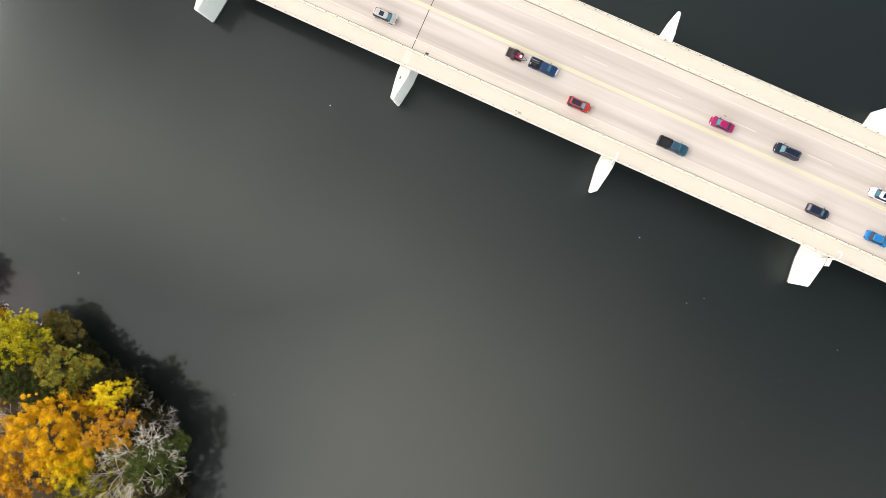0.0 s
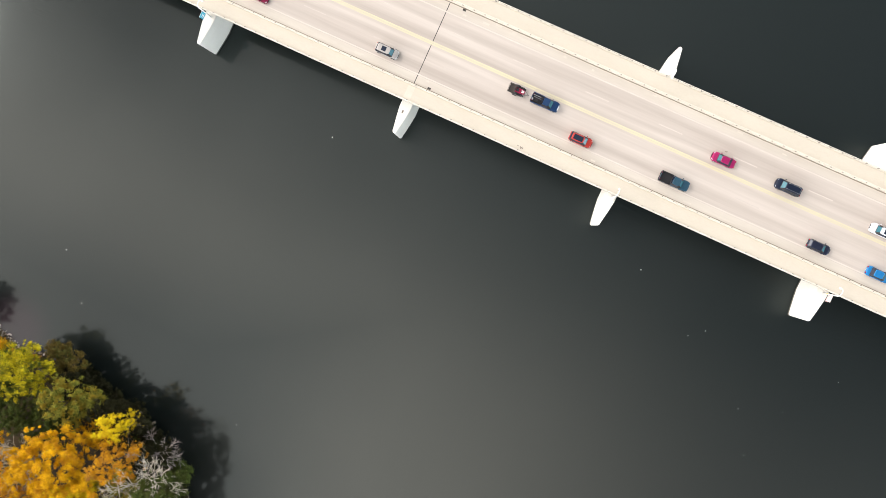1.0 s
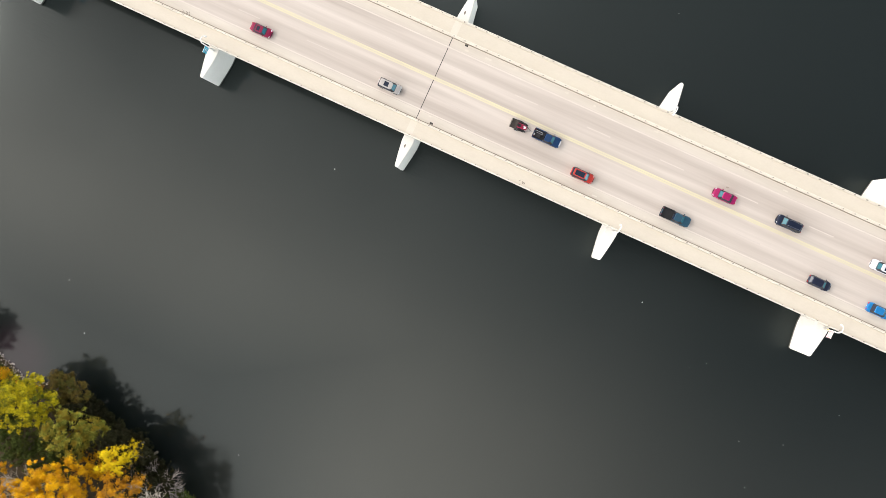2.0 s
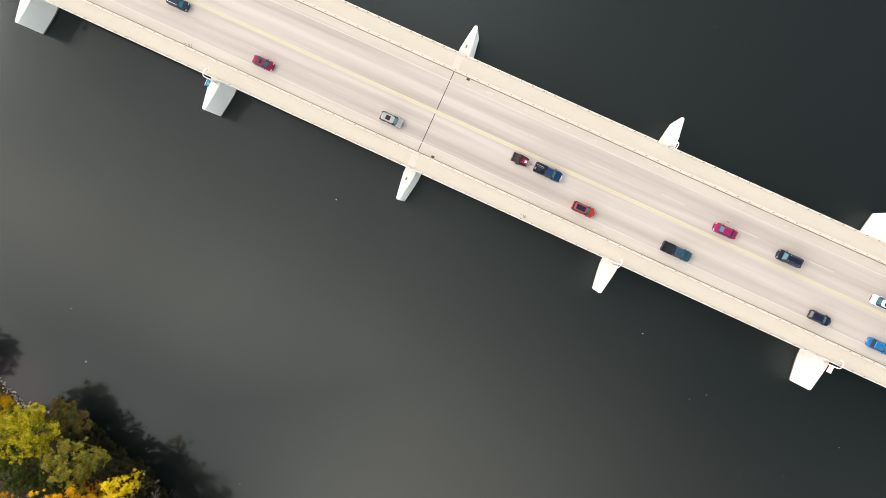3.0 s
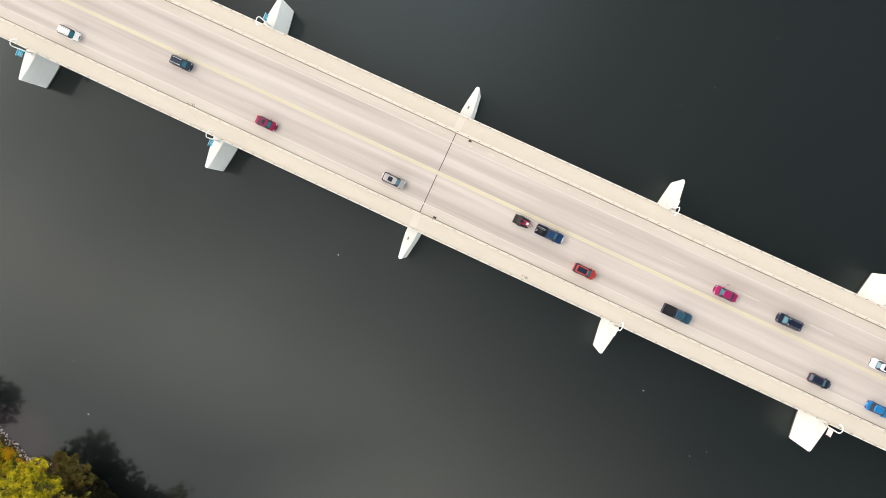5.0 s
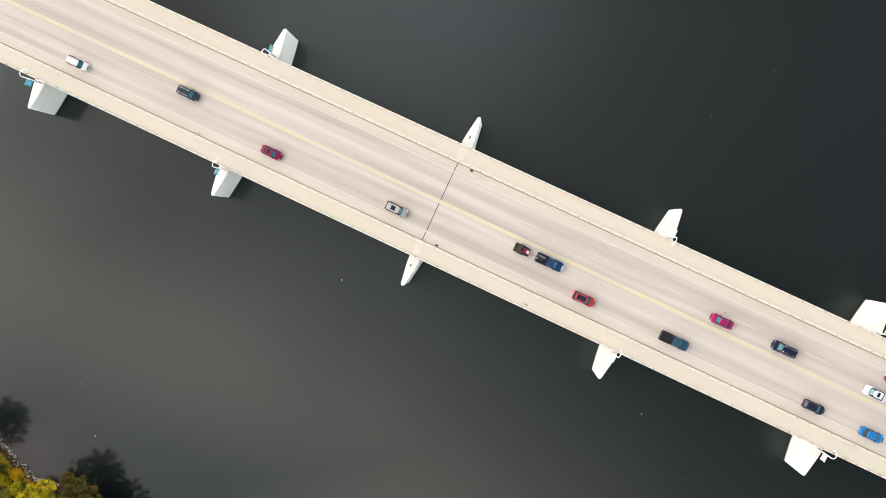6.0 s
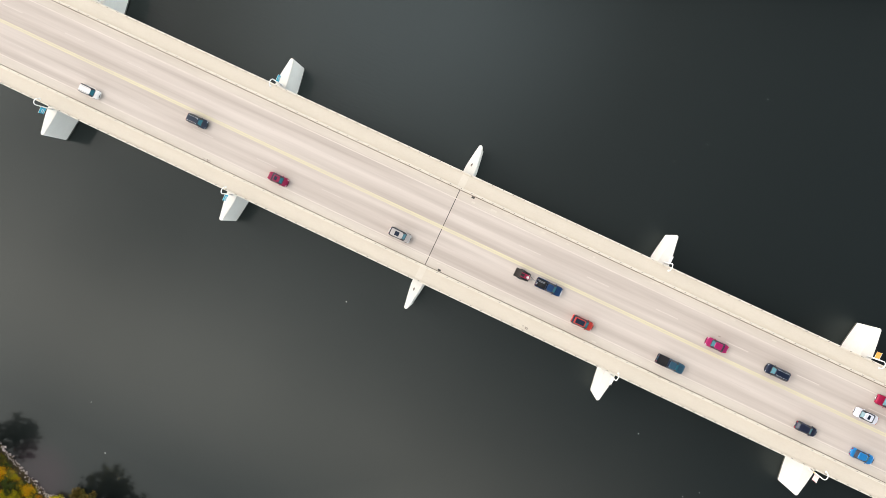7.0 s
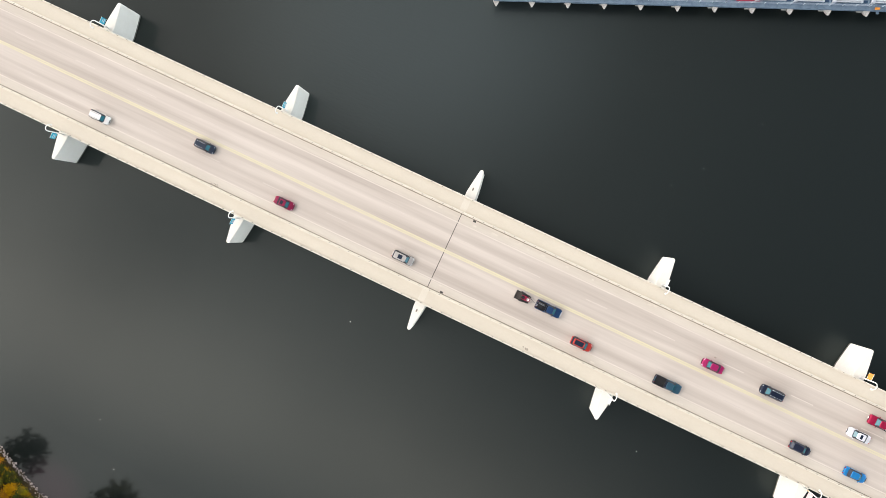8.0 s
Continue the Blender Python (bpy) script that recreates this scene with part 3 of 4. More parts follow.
# ---- crook lamps with banners at the piers ----
def crook_lamp(x, sd, cloth, second=None):
    th = empty("street_lamp", "white crook-armed street lamp with a small banner at the bridge edge", "street lamp", "bridge lamps")
    base = DECK - 1.5
    part("base_plate", Soup().box(-0.25, 0.25, -0.25, 0.25, base, base + 0.12), M_LAMP, th, bevel=0.02)
    pts = [(0, 0, base), (0, 0, base + 2.2), (0, 0, base + 5.0)]
    for i in range(1, 9):
        t = math.pi * i / 8
        pts.append((0, -sd * 0.68 * (1 - math.cos(t)), base + 5.0 + 1.0 * math.sin(t)))
    part("mast", Soup().tube(pts, [0.15, 0.125, 0.10] + [0.085] * 8, 10), M_LAMP, th, smooth=True)
    s = Soup()
    top = Vector(pts[-1])
    s.tube([top + Vector((0, 0, 0.1)), top, top - Vector((0, 0, 0.28))], [0.07, 0.14, 0.2], 12)
    lamp = part("lamp_head", s, M_LAMP, th, smooth=True)
    part("lens", Soup().tube([top - Vector((0, 0, 0.28)), top - Vector((0, 0, 0.34))], [0.18, 0.12], 12), M_LENS, lamp)
    part("banner_arm", Soup().tube([(0, 0, base + 3.6), (0, sd * 1.35, base + 3.6)], 0.03, 6), M_LAMP, th)
    part("banner_arm", Soup().tube([(0, 0, base + 2.0), (0, sd * 1.35, base + 2.0)], 0.03, 6), M_LAMP, th)
    s = Soup()
    rows = []
    for i in range(9):
        yy = sd * (0.15 + 1.15 * i / 8)
        w = 0.05 * math.sin(i * 0.9)
        rows.append([(w + 0.012, yy, base + 2.02), (w + 0.012, yy, base + 3.58), (w - 0.012, yy, base + 3.58), (w - 0.012, yy, base + 2.02)])
    s.loft(rows)
    ban = part("banner", s, cloth, th, "small cloth banner")
    for k in range(2):
        z = base + 2.5 + 0.45 * k
        part("print_bar", Soup().box(0.075, 0.085, min(sd * 0.4, sd * 1.1), max(sd * 0.4, sd * 1.1), z, z + 0.16), M_BAR, ban)
    if second:
        part("pennant", Soup().prism([(-0.25, -0.06), (0.25, -0.06), (0.25, 0.06), (-0.25, 0.06)], base + 1.7, base + 2.3, 0.7), second, th, "bright pennant on the mast")
    th.location = (x, sd * 11.62, 0)
    return th


for i, (south, north) in {-3: (M_BAN_BLUE, M_BAN_BLUE), -2: (M_BAN_BLUE, M_BAN_BLUE), -1: (M_BAN_BLUE, M_BAN_BLUE),
                          1: (M_LAMP, M_LAMP), 2: (M_BAN_PINK, M_BAN_ORANGE), 3: (M_BAN_ORANGE, M_BAN_ORANGE)}.items():
    crook_lamp(SPAN * i + 0.2, -1, south, M_BAN_GOLD if i == 2 else None)
    crook_lamp(SPAN * i + 0.2, 1, north)


# ---- vehicles ----
def section(x, w, z0, z1, r=0.14, k=3):
    """A rounded cross-section of a body at x: half width w, from z0 to z1, narrower at the top."""
    pts = [(x, -w * 0.94, z0), (x, w * 0.94, z0), (x, w, z0 + 0.18), (x, w, z0 + (z1 - z0) * 0.62)]
    for i in range(k + 1):
        t = math.pi / 2 * i / k
        pts.append((x, w - r - 0.04 + r * math.cos(t), z1 - r * 0.8 + r * 0.8 * math.sin(t)))
    left = [(x, -y, z) for _, y, z in reversed(pts[2:])]
    return pts + left


BLACK_BEDS = []          # paints of trucks whose beds are black


def vehicle(name, label, group, colour, style, length, width, height):
    """style: sedan, suv or pickup. Drives towards +x, stands on z = 0, centred."""
    th = empty(name, label, "pickup truck" if style == "pickup" else "car", group)
    hl, hw = length / 2, width / 2
    belt = 0.92 if style == "sedan" else 1.05
    if style == "pickup":
        belt = 1.12
    hood = belt - 0.06
    # lower body
    front, rear = hl, -hl
    if style == "sedan":
        stations = [(rear, .60, .48, .74), (rear + .05, .76, .38, belt - .10), (rear + .18, .88, .30, belt - .04), (rear + .45, .95, .26, belt - .01), (rear + .9, .99, .24, belt),
                    (-.6, 1, .22, belt), (.7, 1, .22, belt), (front - 1.0, .99, .22, hood), (front - .5, .95, .24, hood - .06), (front - .22, .87, .28, hood - .15),
                    (front - .07, .75, .34, hood - .26), (front, .58, .42, hood - .38)]
    elif style == "suv":
        stations = [(rear, .66, .48, .90), (rear + .05, .80, .38, belt - .03), (rear + .16, .91, .32, belt), (rear + .8, .99, .26, belt), (-.5, 1, .24, belt), (.8, 1, .24, belt),
                    (front - .9, .99, .24, hood), (front - .45, .95, .26, hood - .05), (front - .2, .88, .30, hood - .13), (front - .06, .76, .36, hood - .24), (front, .60, .46, hood - .36)]
    else:
        stations = [(-.55, 1, .34, belt), (.5, 1, .34, belt), (front - 1.2, 1, .34, belt), (front - .45, .97, .36, belt - .05), (front - .18, .91, .38, belt - .12),
                    (front - .05, .82, .42, belt - .22), (front, .68, .5, belt - .36)]
    body = part("body", Soup().loft([section(x, hw * w, z0, z1) for x, w, z0, z1 in stations]), colour, th, bevel=0.0, smooth=True)
    if style == "pickup":
        bed = Soup()
        r0, r1 = rear, -.56
        rim_paint = M_TRIM if colour in BLACK_BEDS else colour
        bed.box(r0, r1, -hw, hw, .42, .62)
        bed.box(r0, r1, -hw, -hw + .13, .62, belt - .02).box(r0, r1, hw - .13, hw, .62, belt - .02)
        bed.box(r1 - .08, r1, -hw + .13, hw - .13, .62, belt - .02)
        part("bed", bed, rim_paint, th, bevel=0.03)
        part("bed_liner", Soup().box(r0 + .1, r1 - .09, -hw + .14, hw - .14, .62, .66), M_TRIM, th, "black bed liner")
        part("tailgate", Soup().box(r0 - .01, r0 + .08, -hw + .14, hw - .14, .5, belt - .03), colour, th, bevel=0.02)
        part("rear_bumper", bow_bar(r0 - .16, hw * .95, -.07, .42, .62, .12), M_TRIM, th)
    # cabin: lower ring at the belt, upper ring at the roof
    if style == "sedan":
        b0, b1, t0, t1 = rear + .72, front - 1.12, rear + 1.32, front - 1.8
    elif style == "suv":
        b0, b1, t0, t1 = rear + .12, front - 1.05, rear + .5, front - 1.75
    else:
        b0, b1, t0, t1 = -.62, front - 1.3, -.42, front - 1.9
    wb, wt = hw * .95, hw * .71
    zb, zt = belt - .05, height

    def ring(f):
        x0, x1 = b0 + (t0 - b0) * f, b1 + (t1 - b1) * f
        w, z = wb + (wt - wb) * f, zb + (zt - zb) * f
        return [(x0, -w * .82, z), (x0 + .2, -w, z), (x1 - .32, -w, z), (x1, -w * .76, z), (x1, w * .76, z), (x1 - .32, w, z), (x0 + .2, w, z), (x0, w * .82, z)]

    s = Soup().loft([ring(0), ring(.55), ring(.93)])
    part("cabin", s, M_TRIM, th, "black pillars and window surround")
    s = Soup()
    r0, r1 = ring(.93), ring(1.0)
    cx = (t0 + t1) / 2
    crown = [(cx + (x - cx) * .93, y * .86, z + .05) for x, y, z in r1]
    s.loft([r0, r1, crown])
    part("roof", s, colour, th, smooth=False)

    def pane(pname, quad, lift):
        c = sum((Vector(q) for q in quad), Vector()) / 4
        nrm = (Vector(quad[1]) - Vector(quad[0])).cross(Vector(quad[3]) - Vector(quad[0])).normalized()
        if nrm.dot(c - Vector(((b0 + b1) / 2, 0, zb))) < 0:
            nrm = -nrm
        inner = [c + (Vector(q) - c) * .93 for q in quad]
        lo, hi = [p - nrm * .01 for p in inner], [p + nrm * lift for p in inner]
        part(pname, Soup().loft([lo, hi]), M_GLASS if pname == "windscreen" else M_GLASS_DARK, th, "dark tinted glass")

    lo, hi = ring(.08), ring(.95)
    pane("windscreen", [lo[3], lo[4], hi[4], hi[3]], .012)
    pane("rear_window", [lo[0], lo[7], hi[7], hi[0]], .012)
    for i, j in ((1, 2), (6, 5)):
        a0, a1, c0, c1 = Vector(lo[i]), Vector(lo[j]), Vector(hi[i]), Vector(hi[j])
        cuts = (0, .52, 1) if style != "suv" else (0, .3, .62, 1)
        for u, v in zip(cuts, cuts[1:]):
            pane("side_window", [a0.lerp(a1, u), a0.lerp(a1, v), c0.lerp(c1, v), c0.lerp(c1, u)], .012)
    # wheels
    rad = .33 if style == "sedan" else .37 if style == "suv" else .41
    wx = (rear + (.95 if style != "pickup" else 1.2), front - .9)
    tyre = Soup().tube([(0, -.11, 0), (0, -.09, 0), (0, .09, 0), (0, .11, 0)], [rad * .9, rad, rad, rad * .9], 18).mesh("tyre", M_TYRE)
    rim = Soup().tube([(0, .08, 0), (0, .118, 0)], [rad * .62, rad * .58], 12).mesh("rim", M_RIM)
    for x in wx:
        for sd in (-1, 1):
            w = part("wheel", tyre, None, th)
            w.location = (x, sd * (hw - .10), rad)
            if sd < 0:
                w.rotation_euler = (0, 0, math.pi)
            part("rim", rim, None, w)
            a = [(x + (rad + .07) * math.cos(t), sd * hw * .985, rad + (rad + .07) * math.sin(t)) for t in [math.pi * q / 10 for q in range(11)]]
            part("wheel_arch", Soup().tube(a, .045, 6), M_TRIM if style != "sedan" else colour, th)
    # lights, mirrors, bumpers, details
    zf = hood - .3
    for sd in (-1, 1):
        part("headlight", Soup().prism([(front - .52, sd * hw * .90), (front - .30, sd * hw * .86), (front - .12, sd * hw * .66), (front - .17, sd * hw * .48), (front - .40, sd * hw * .68)][::sd],
                                       zf - .05, zf + .19, .92), M_HEAD, th, "clear headlight", bevel=.02)
        part("tail_light", Soup().box(rear - .02, rear + .14, sd * hw * .62 - .14, sd * hw * .62 + .14, belt - .30, belt - .08), M_TAIL, th, "red tail light", bevel=.02)
        xm = b1 - .35
        part("mirror", Soup().box(xm - .09, xm + .09, sd * (hw + .08) - .1, sd * (hw + .08) + .1, belt - .02, belt + .13), colour, th, bevel=.03)
        part("wiper", Soup().tube([(b1 - .05, sd * .12 - .1, zb + .1), (b1 - .18, sd * .35 + .15, zb + .17)], .012, 5), M_TRIM, th)
    part("grille", Soup().box(front - .06, front + .02, -hw * .42, hw * .42, zf - .16, zf + .08), M_TRIM, th, "black grille", bevel=.02)
    part("front_bumper", bow_bar(front + .05, hw * .9, .34, .34, .56, .14), colour if style != "pickup" else M_CHROME, th, smooth=True)
    part("number_plate", Soup().box(rear - .035 if style != "pickup" else rear - .155, rear - .02 if style != "pickup" else rear - .141, -.15, .15, .5, .6), M_BAR, th, "plain number plate")
    return th, dict(t0=t0, t1=t1, height=height, hw=hw, rear=rear, front=front, belt=belt, hood=hood, b1=b1)


def bow_bar(x, w, bow, z0, z1, thick):
    """A bar across a vehicle's end, bowed back at its sides (bow is negative at the rear)."""
    k = math.copysign(thick, bow)
    rows = []
    for i in range(13):
        u = -1 + i / 6
        a = x - bow * abs(u) ** 2.4
        rows.append([(a, u * w, z0 + .03), (a - k, u * w * .97, z0), (a - k, u * w * .97, z1), (a - k * .2, u * w, z1 - .02)])
    return Soup().loft(rows)


def roof_glass(th, d, x0, x1, w):
    part("sunroof", Soup().box(x0, x1, -w, w, d["height"] + .045, d["height"] + .06), M_GLASS_DARK, th, "dark glass sunroof", bevel=.01)


def roof_bars(th, d, mat):
    for sd in (-1, 1):
        y = sd * d["hw"] * .55
        part("roof_rail", Soup().tube([(d["t0"] + .2, y, d["height"] + .05), (d["t0"] + .35, y, d["height"] + .12), (d["t1"] - .35, y, d["height"] + .12), (d["t1"] - .2, y, d["height"] + .05)], .03, 6), mat, th, "roof rail")


CARS = "vehicles crossing the bridge"
P_WHITE, P_SILVER = paint("white_car_paint", (0.66, 0.65, 0.62)), paint("silver_car_paint", (0.40, 0.375, 0.355), metal=0.4)
P_SLATE, P_NAVY = paint("slate_car_paint", (0.016, 0.026, 0.045)), paint("navy_car_paint", (0.007, 0.013, 0.032))
P_CRIMSON, P_PINK = paint("crimson_car_paint", (0.20, 0.005, 0.04)), paint("magenta_car_paint", (0.30, 0.010, 0.09))
P_ORANGE, P_RED = paint("orange_red_car_paint", (0.40, 0.038, 0.028)), paint("red_car_paint", (0.27, 0.004, 0.04))
P_TEAL, P_BLUE = paint("teal_car_paint", (0.022, 0.068, 0.105)), paint("blue_car_paint", (0.008, 0.035, 0.10))
BLACK_BEDS += [P_TEAL, P_RED]
P_BLACK, P_SKY = paint("black_car_paint", (0.012, 0.016, 0.035)), paint("bright_blue_car_paint", (0.012, 0.17, 0.42))
P_SCARLET = paint("scarlet_car_paint", (0.45, 0.01, 0.03))
P_PEARL = paint("pearl_car_paint", (0.66, 0.66, 0.70))


def park(th, x, y, back=False):
    th.location = (x, y, DECK + 0.005)
    th.rotation_euler = (0, 0, math.pi if back else 0)
    return th


th, d = vehicle("suv_car", "white station wagon with a long roof in the outer lane", CARS, P_WHITE, "suv", 4.85, 1.9, 1.68)
roof_bars(th, d, M_TRIM)
park(th, -73.0, -5.1)
th, d = vehicle("suv_car", "dark slate sport utility car in the inner lane", CARS, P_SLATE, "suv", 4.75, 1.92, 1.7)
roof_bars(th, d, M_CHROME)
park(th, -51.1, -1.45)
th, d = vehicle("sedan_car", "crimson two-door car with pale headlights", CARS, P_CRIMSON, "sedan", 4.5, 1.85, 1.42)
roof_glass(th, d, -.75, -.1, .42)
park(th, -32.1, -4.9)
th, d = vehicle("suv_car", "silver-beige crossover car with a glass sunroof", CARS, P_SILVER, "suv", 4.8, 1.92, 1.66)
roof_glass(th, d, -1.05, -.1, .45)
park(th, -6.6, -4.6)
th, d = vehicle("suv_car", "orange-red crossover car with a dark roof", CARS, P_ORANGE, "suv", 4.6, 1.88, 1.64)
roof_glass(th, d, -1.5, .35, .5)
park(th, 30.9, -4.95)
th, d = vehicle("pickup_truck", "teal pickup truck with an empty black bed", CARS, P_TEAL, "pickup", 5.7, 2.02, 1.88)
park(th, 48.5, -4.9)
th, d = vehicle("hatchback_car", "black-blue hatchback car with red tail lights", CARS, P_BLACK, "suv", 4.35, 1.82, 1.55)
park(th, 75.1, -5.07)
th, d = vehicle("sedan_car", "bright blue sedan with a dark windscreen", CARS, P_SKY, "sedan", 4.75, 1.86, 1.44)
park(th, 86.0, -5.2)
th, d = vehicle("sedan_car", "scarlet coupe in the outer lane", CARS, P_SCARLET, "sedan", 4.5, 1.85, 1.38)
park(th, 98.0, -5.2)
truck, d = vehicle("pickup_truck", "blue pickup truck with tools in its bed, towing a small trailer", CARS, P_BLUE, "pickup", 5.5, 2.0, 1.88)
# pale bar stands in for the bright reflection on the hood front
part("hood_guard", bow_bar(d["front"] + .06, d["hw"] * .88, .30, d["belt"] - .36, d["belt"] - .13, .22), M_HEAD, truck, "pale bar standing in for the reflection along the hood edge", smooth=True)
park(truck, 22.6, -1.6)
th, d = vehicle("sedan_car", "magenta sedan with a sloping tail", CARS, P_PINK, "sedan", 4.6, 1.82, 1.43)
park(th, 54.4, 1.8, True)
th, d = vehicle("suv_car", "navy sport utility car with pale roof rails", CARS, P_NAVY, "suv", 5.0, 1.98, 1.75)
roof_bars(th, d, M_CHROME)
park(th, 66.2, 2.0, True)
th, d = vehicle("sedan_car", "pearl white sedan with a dark sunroof", CARS, P_PEARL, "sedan", 4.75, 1.85, 1.45)
roof_glass(th, d, -.5, .0, .45)
park(th, 83.4, 1.65, True)
th, d = vehicle("pickup_truck", "red pickup truck with a loaded black bed", CARS, P_RED, "pickup", 5.75, 2.02, 1.9)
park(th, 86.2, 5.35, True)


def box_of_tools(x, y, back, label, seed):
    """A crate, a coil and a few poles lying in a truck bed."""
    r = random.Random(seed)
    th = empty("tool_load", label, "cargo")
    f = -1 if back else 1
    z = DECK + 0.675
    part("crate", Soup().box(-.35, .35, -.55, .1, 0, .38), M_TRIM, th, bevel=.02)
    part("handle", Soup().tube([(-.9, .5, .05), (-.9, .5, .55), (.6, .45, .6)], .035, 6), M_RIM, th)
    part("handle", Soup().tube([(-.8, .25, .04), (.7, .2, .1)], .04, 6), M_RIM, th)
    if back:
        part("tool_chest", Soup().box(.72, 1.08, -.78, .78, 0, .62), M_BAR, th, "white tool chest behind the cab", bevel=.03)
    else:
        part("box", Soup().box(-1.1, -.75, -.5, -.1, 0, .3), M_RIM, th, "grey metal box", bevel=.02)
    ring = [(.75 + .22 * math.cos(t), -.2 + .22 * math.sin(t), .08) for t in [2 * math.pi * i / 14 for i in range(15)]]
    part("coil", Soup().tube(ring, .06, 6), M_TRIM, th)
    th.location = (x, y, z)
    th.rotation_euler = (0, 0, math.pi if back else 0)
    return th


box_of_tools(22.6 - 1.55, -1.6, False, "tools and boxes lying in the pickup bed", 3)
box_of_tools(86.2 + 1.6, 5.35, True, "dark crates and poles lying in the truck bed", 4)


def utility_trailer(x, y):
    th = empty("utility_trailer", "small black utility trailer with a mesh deck", "trailer", CARS)
    part("deck", Soup().box(-1.75, 1.1, -.85, .85, .5, .56), M_TRAILER, th, "rusty brown mesh deck")
    for sd in (-1, 1):
        part("side_rail", Soup().tube([(-1.75, sd * .85, .56), (-1.75, sd * .85, .95), (1.1, sd * .85, .95), (1.1, sd * .85, .56)], .06, 6), M_TRIM, th)
        w = part("wheel", Soup().tube([(-.4, sd * .87, .3), (-.4, sd * 1.05, .3)], .3, 16), M_TYRE, th)
        part("rim", Soup().tube([(-.4, sd * 1.05, .3), (-.4, sd * 1.07, .3)], .17, 12), M_RIM, w)
        part("fender", Soup().tube([(-.4 + .4 * math.cos(t), sd * .97, .3 + .4 * math.sin(t)) for t in [math.pi * i / 8 for i in range(9)]], .07, 6), M_TRIM, th)
    part("ramp", Soup().box(-1.86, -1.78, -.8, .8, .52, 1.35), M_POST, th, "folded brown loading ramp")
    part("drawbar", Soup().tube([(1.1, -.6, .53), (2.35, 0, .53)], .04, 6).tube([(1.1, .6, .53), (2.35, 0, .53)], .04, 6), M_TRIM, th)
    part("coupler", Soup().tube([(2.3, 0, .53), (2.75, 0, .53)], .05, 8), M_CHROME, th)
    part("front_rail", Soup().tube([(1.1, -.85, .95), (1.1, .85, .95)], .03, 6), M_TRIM, th)
    th.location = (x, y, DECK + .005)
    return th


def ride_on_mower(x, y):
    th = empty("ride_on_mower", "red ride-on mower standing on the trailer", "mower")
    part("body", Soup().loft([section(a, w, .25, z) for a, w, z in ((-.75, .34, .62), (-.3, .38, .7), (.3, .36, .78), (.75, .3, .72), (.85, .24, .6))]), P_RED, th, smooth=True)
    part("seat", Soup().box(-.65, -.15, -.26, .26, .70, .82), M_TRIM, th, "black seat", bevel=.04)
    part("backrest", Soup().box(-.78, -.66, -.26, .26, .75, 1.15), M_TRIM, th, bevel=.04)
    part("cutting_deck", Soup().tube([(-.05, 0, .12), (-.05, 0, .28)], [.66, .62], 16), M_TRIM, th)
    part("steering_wheel", Soup().tube([(.2 + .17 * math.cos(t), .17 * math.sin(t), 1.0 + .06 * math.cos(t)) for t in [2 * math.pi * i / 14 for i in range(15)]], .022, 6), M_TRIM, th)
    part("column", Soup().tube([(.35, 0, .7), (.2, 0, 1.0)], .03, 6), M_TRIM, th)
    for sx, r, w in ((-.5, .33, .34), (.6, .24, .22)):
        for sd in (-1, 1):
            ob = part("wheel", Soup().tube([(sx, sd * .42, r), (sx, sd * (.42 + w), r)], r, 14), M_TYRE, th)
            part("rim", Soup().tube([(sx, sd * (.42 + w), r), (sx, sd * (.43 + w), r)], r * .5, 10), M_RIM, ob)
    part("hood_cap", Soup().box(.25, .7, -.2, .2, .76, .84), M_BAR, th, "pale hood panel", bevel=.03)
    th.location = (x, y, DECK + .57)
    th.scale = (1.2, 1.25, 1.1)
    return th


utility_trailer(17.35, -1.62)
ride_on_mower(17.75, -1.62)

# ---- the dam upstream ----
DAM = Vector((-12.6, 49.0, 0))
DAM_DIR = math.atan2(77.2 - 49.0, 57.2 + 12.6)
DZ = 3.4
dam = empty("river_dam", "low dam with a blue-grey steel service bridge on pointed piers", "dam")
dam.location = DAM
dam.rotation_euler = (0, 0, DAM_DIR)
LEN = 175.0
part("service_deck", Soup().box(0, LEN, .55, 7.5, DZ - .5, DZ), M_STEEL_DARK, dam, "dark blue steel deck")
part("edge_beam", Soup().box(0, LEN, -.3, .55, DZ - .6, DZ + .05), M_STEEL, dam, "blue-grey edge beam", bevel=.02)
for y, w in ((.95, .05), (1.55, .03), (2.9, .06), (4.6, .06)):
    part("deck_rib", Soup().box(.3, LEN - .3, y - w, y + w, DZ, DZ + .12), M_STEEL, dam)
for z in (.5, 1.0):
    part("guard_rail", Soup().tube([(0, .45, DZ + z), (LEN, .45, DZ + z)], .045, 6), M_DAMRAIL, dam)
dam_post = Soup().box(-.06, .06, .39, .51, DZ + .05, DZ + 1.02).mesh("rail_post", M_DAMRAIL)
for i in range(72):
    part("rail_post", dam_post, None, dam).location = (1 + 2.42 * i, 0, 0)
BAY = 7.05
dam_pier = Soup().box(-.55, .55, .4, 7.3, -3.2, DZ - .5).mesh("pier", M_DAMCON, bevel=.05)
nose_top = [(-.66, -.2), (-.42, -.72), (-.1, -1.3), (.1, -1.3), (.42, -.72), (.66, -.2), (.6, .38), (-.6, .38)]
nose = Soup().loft([[(x * k, .3 + (y - .3) * k, z) for x, y in nose_top] for k, z in ((.25, 1.2), (.62, 1.9), (1.0, DZ - .55), (1.0, DZ - .3))]).mesh("pier_nose", M_DAMNOSE)
rib = Soup().box(-.12, .12, .5, 7.4, DZ, DZ + .3).mesh("bay_rib", M_STEEL)
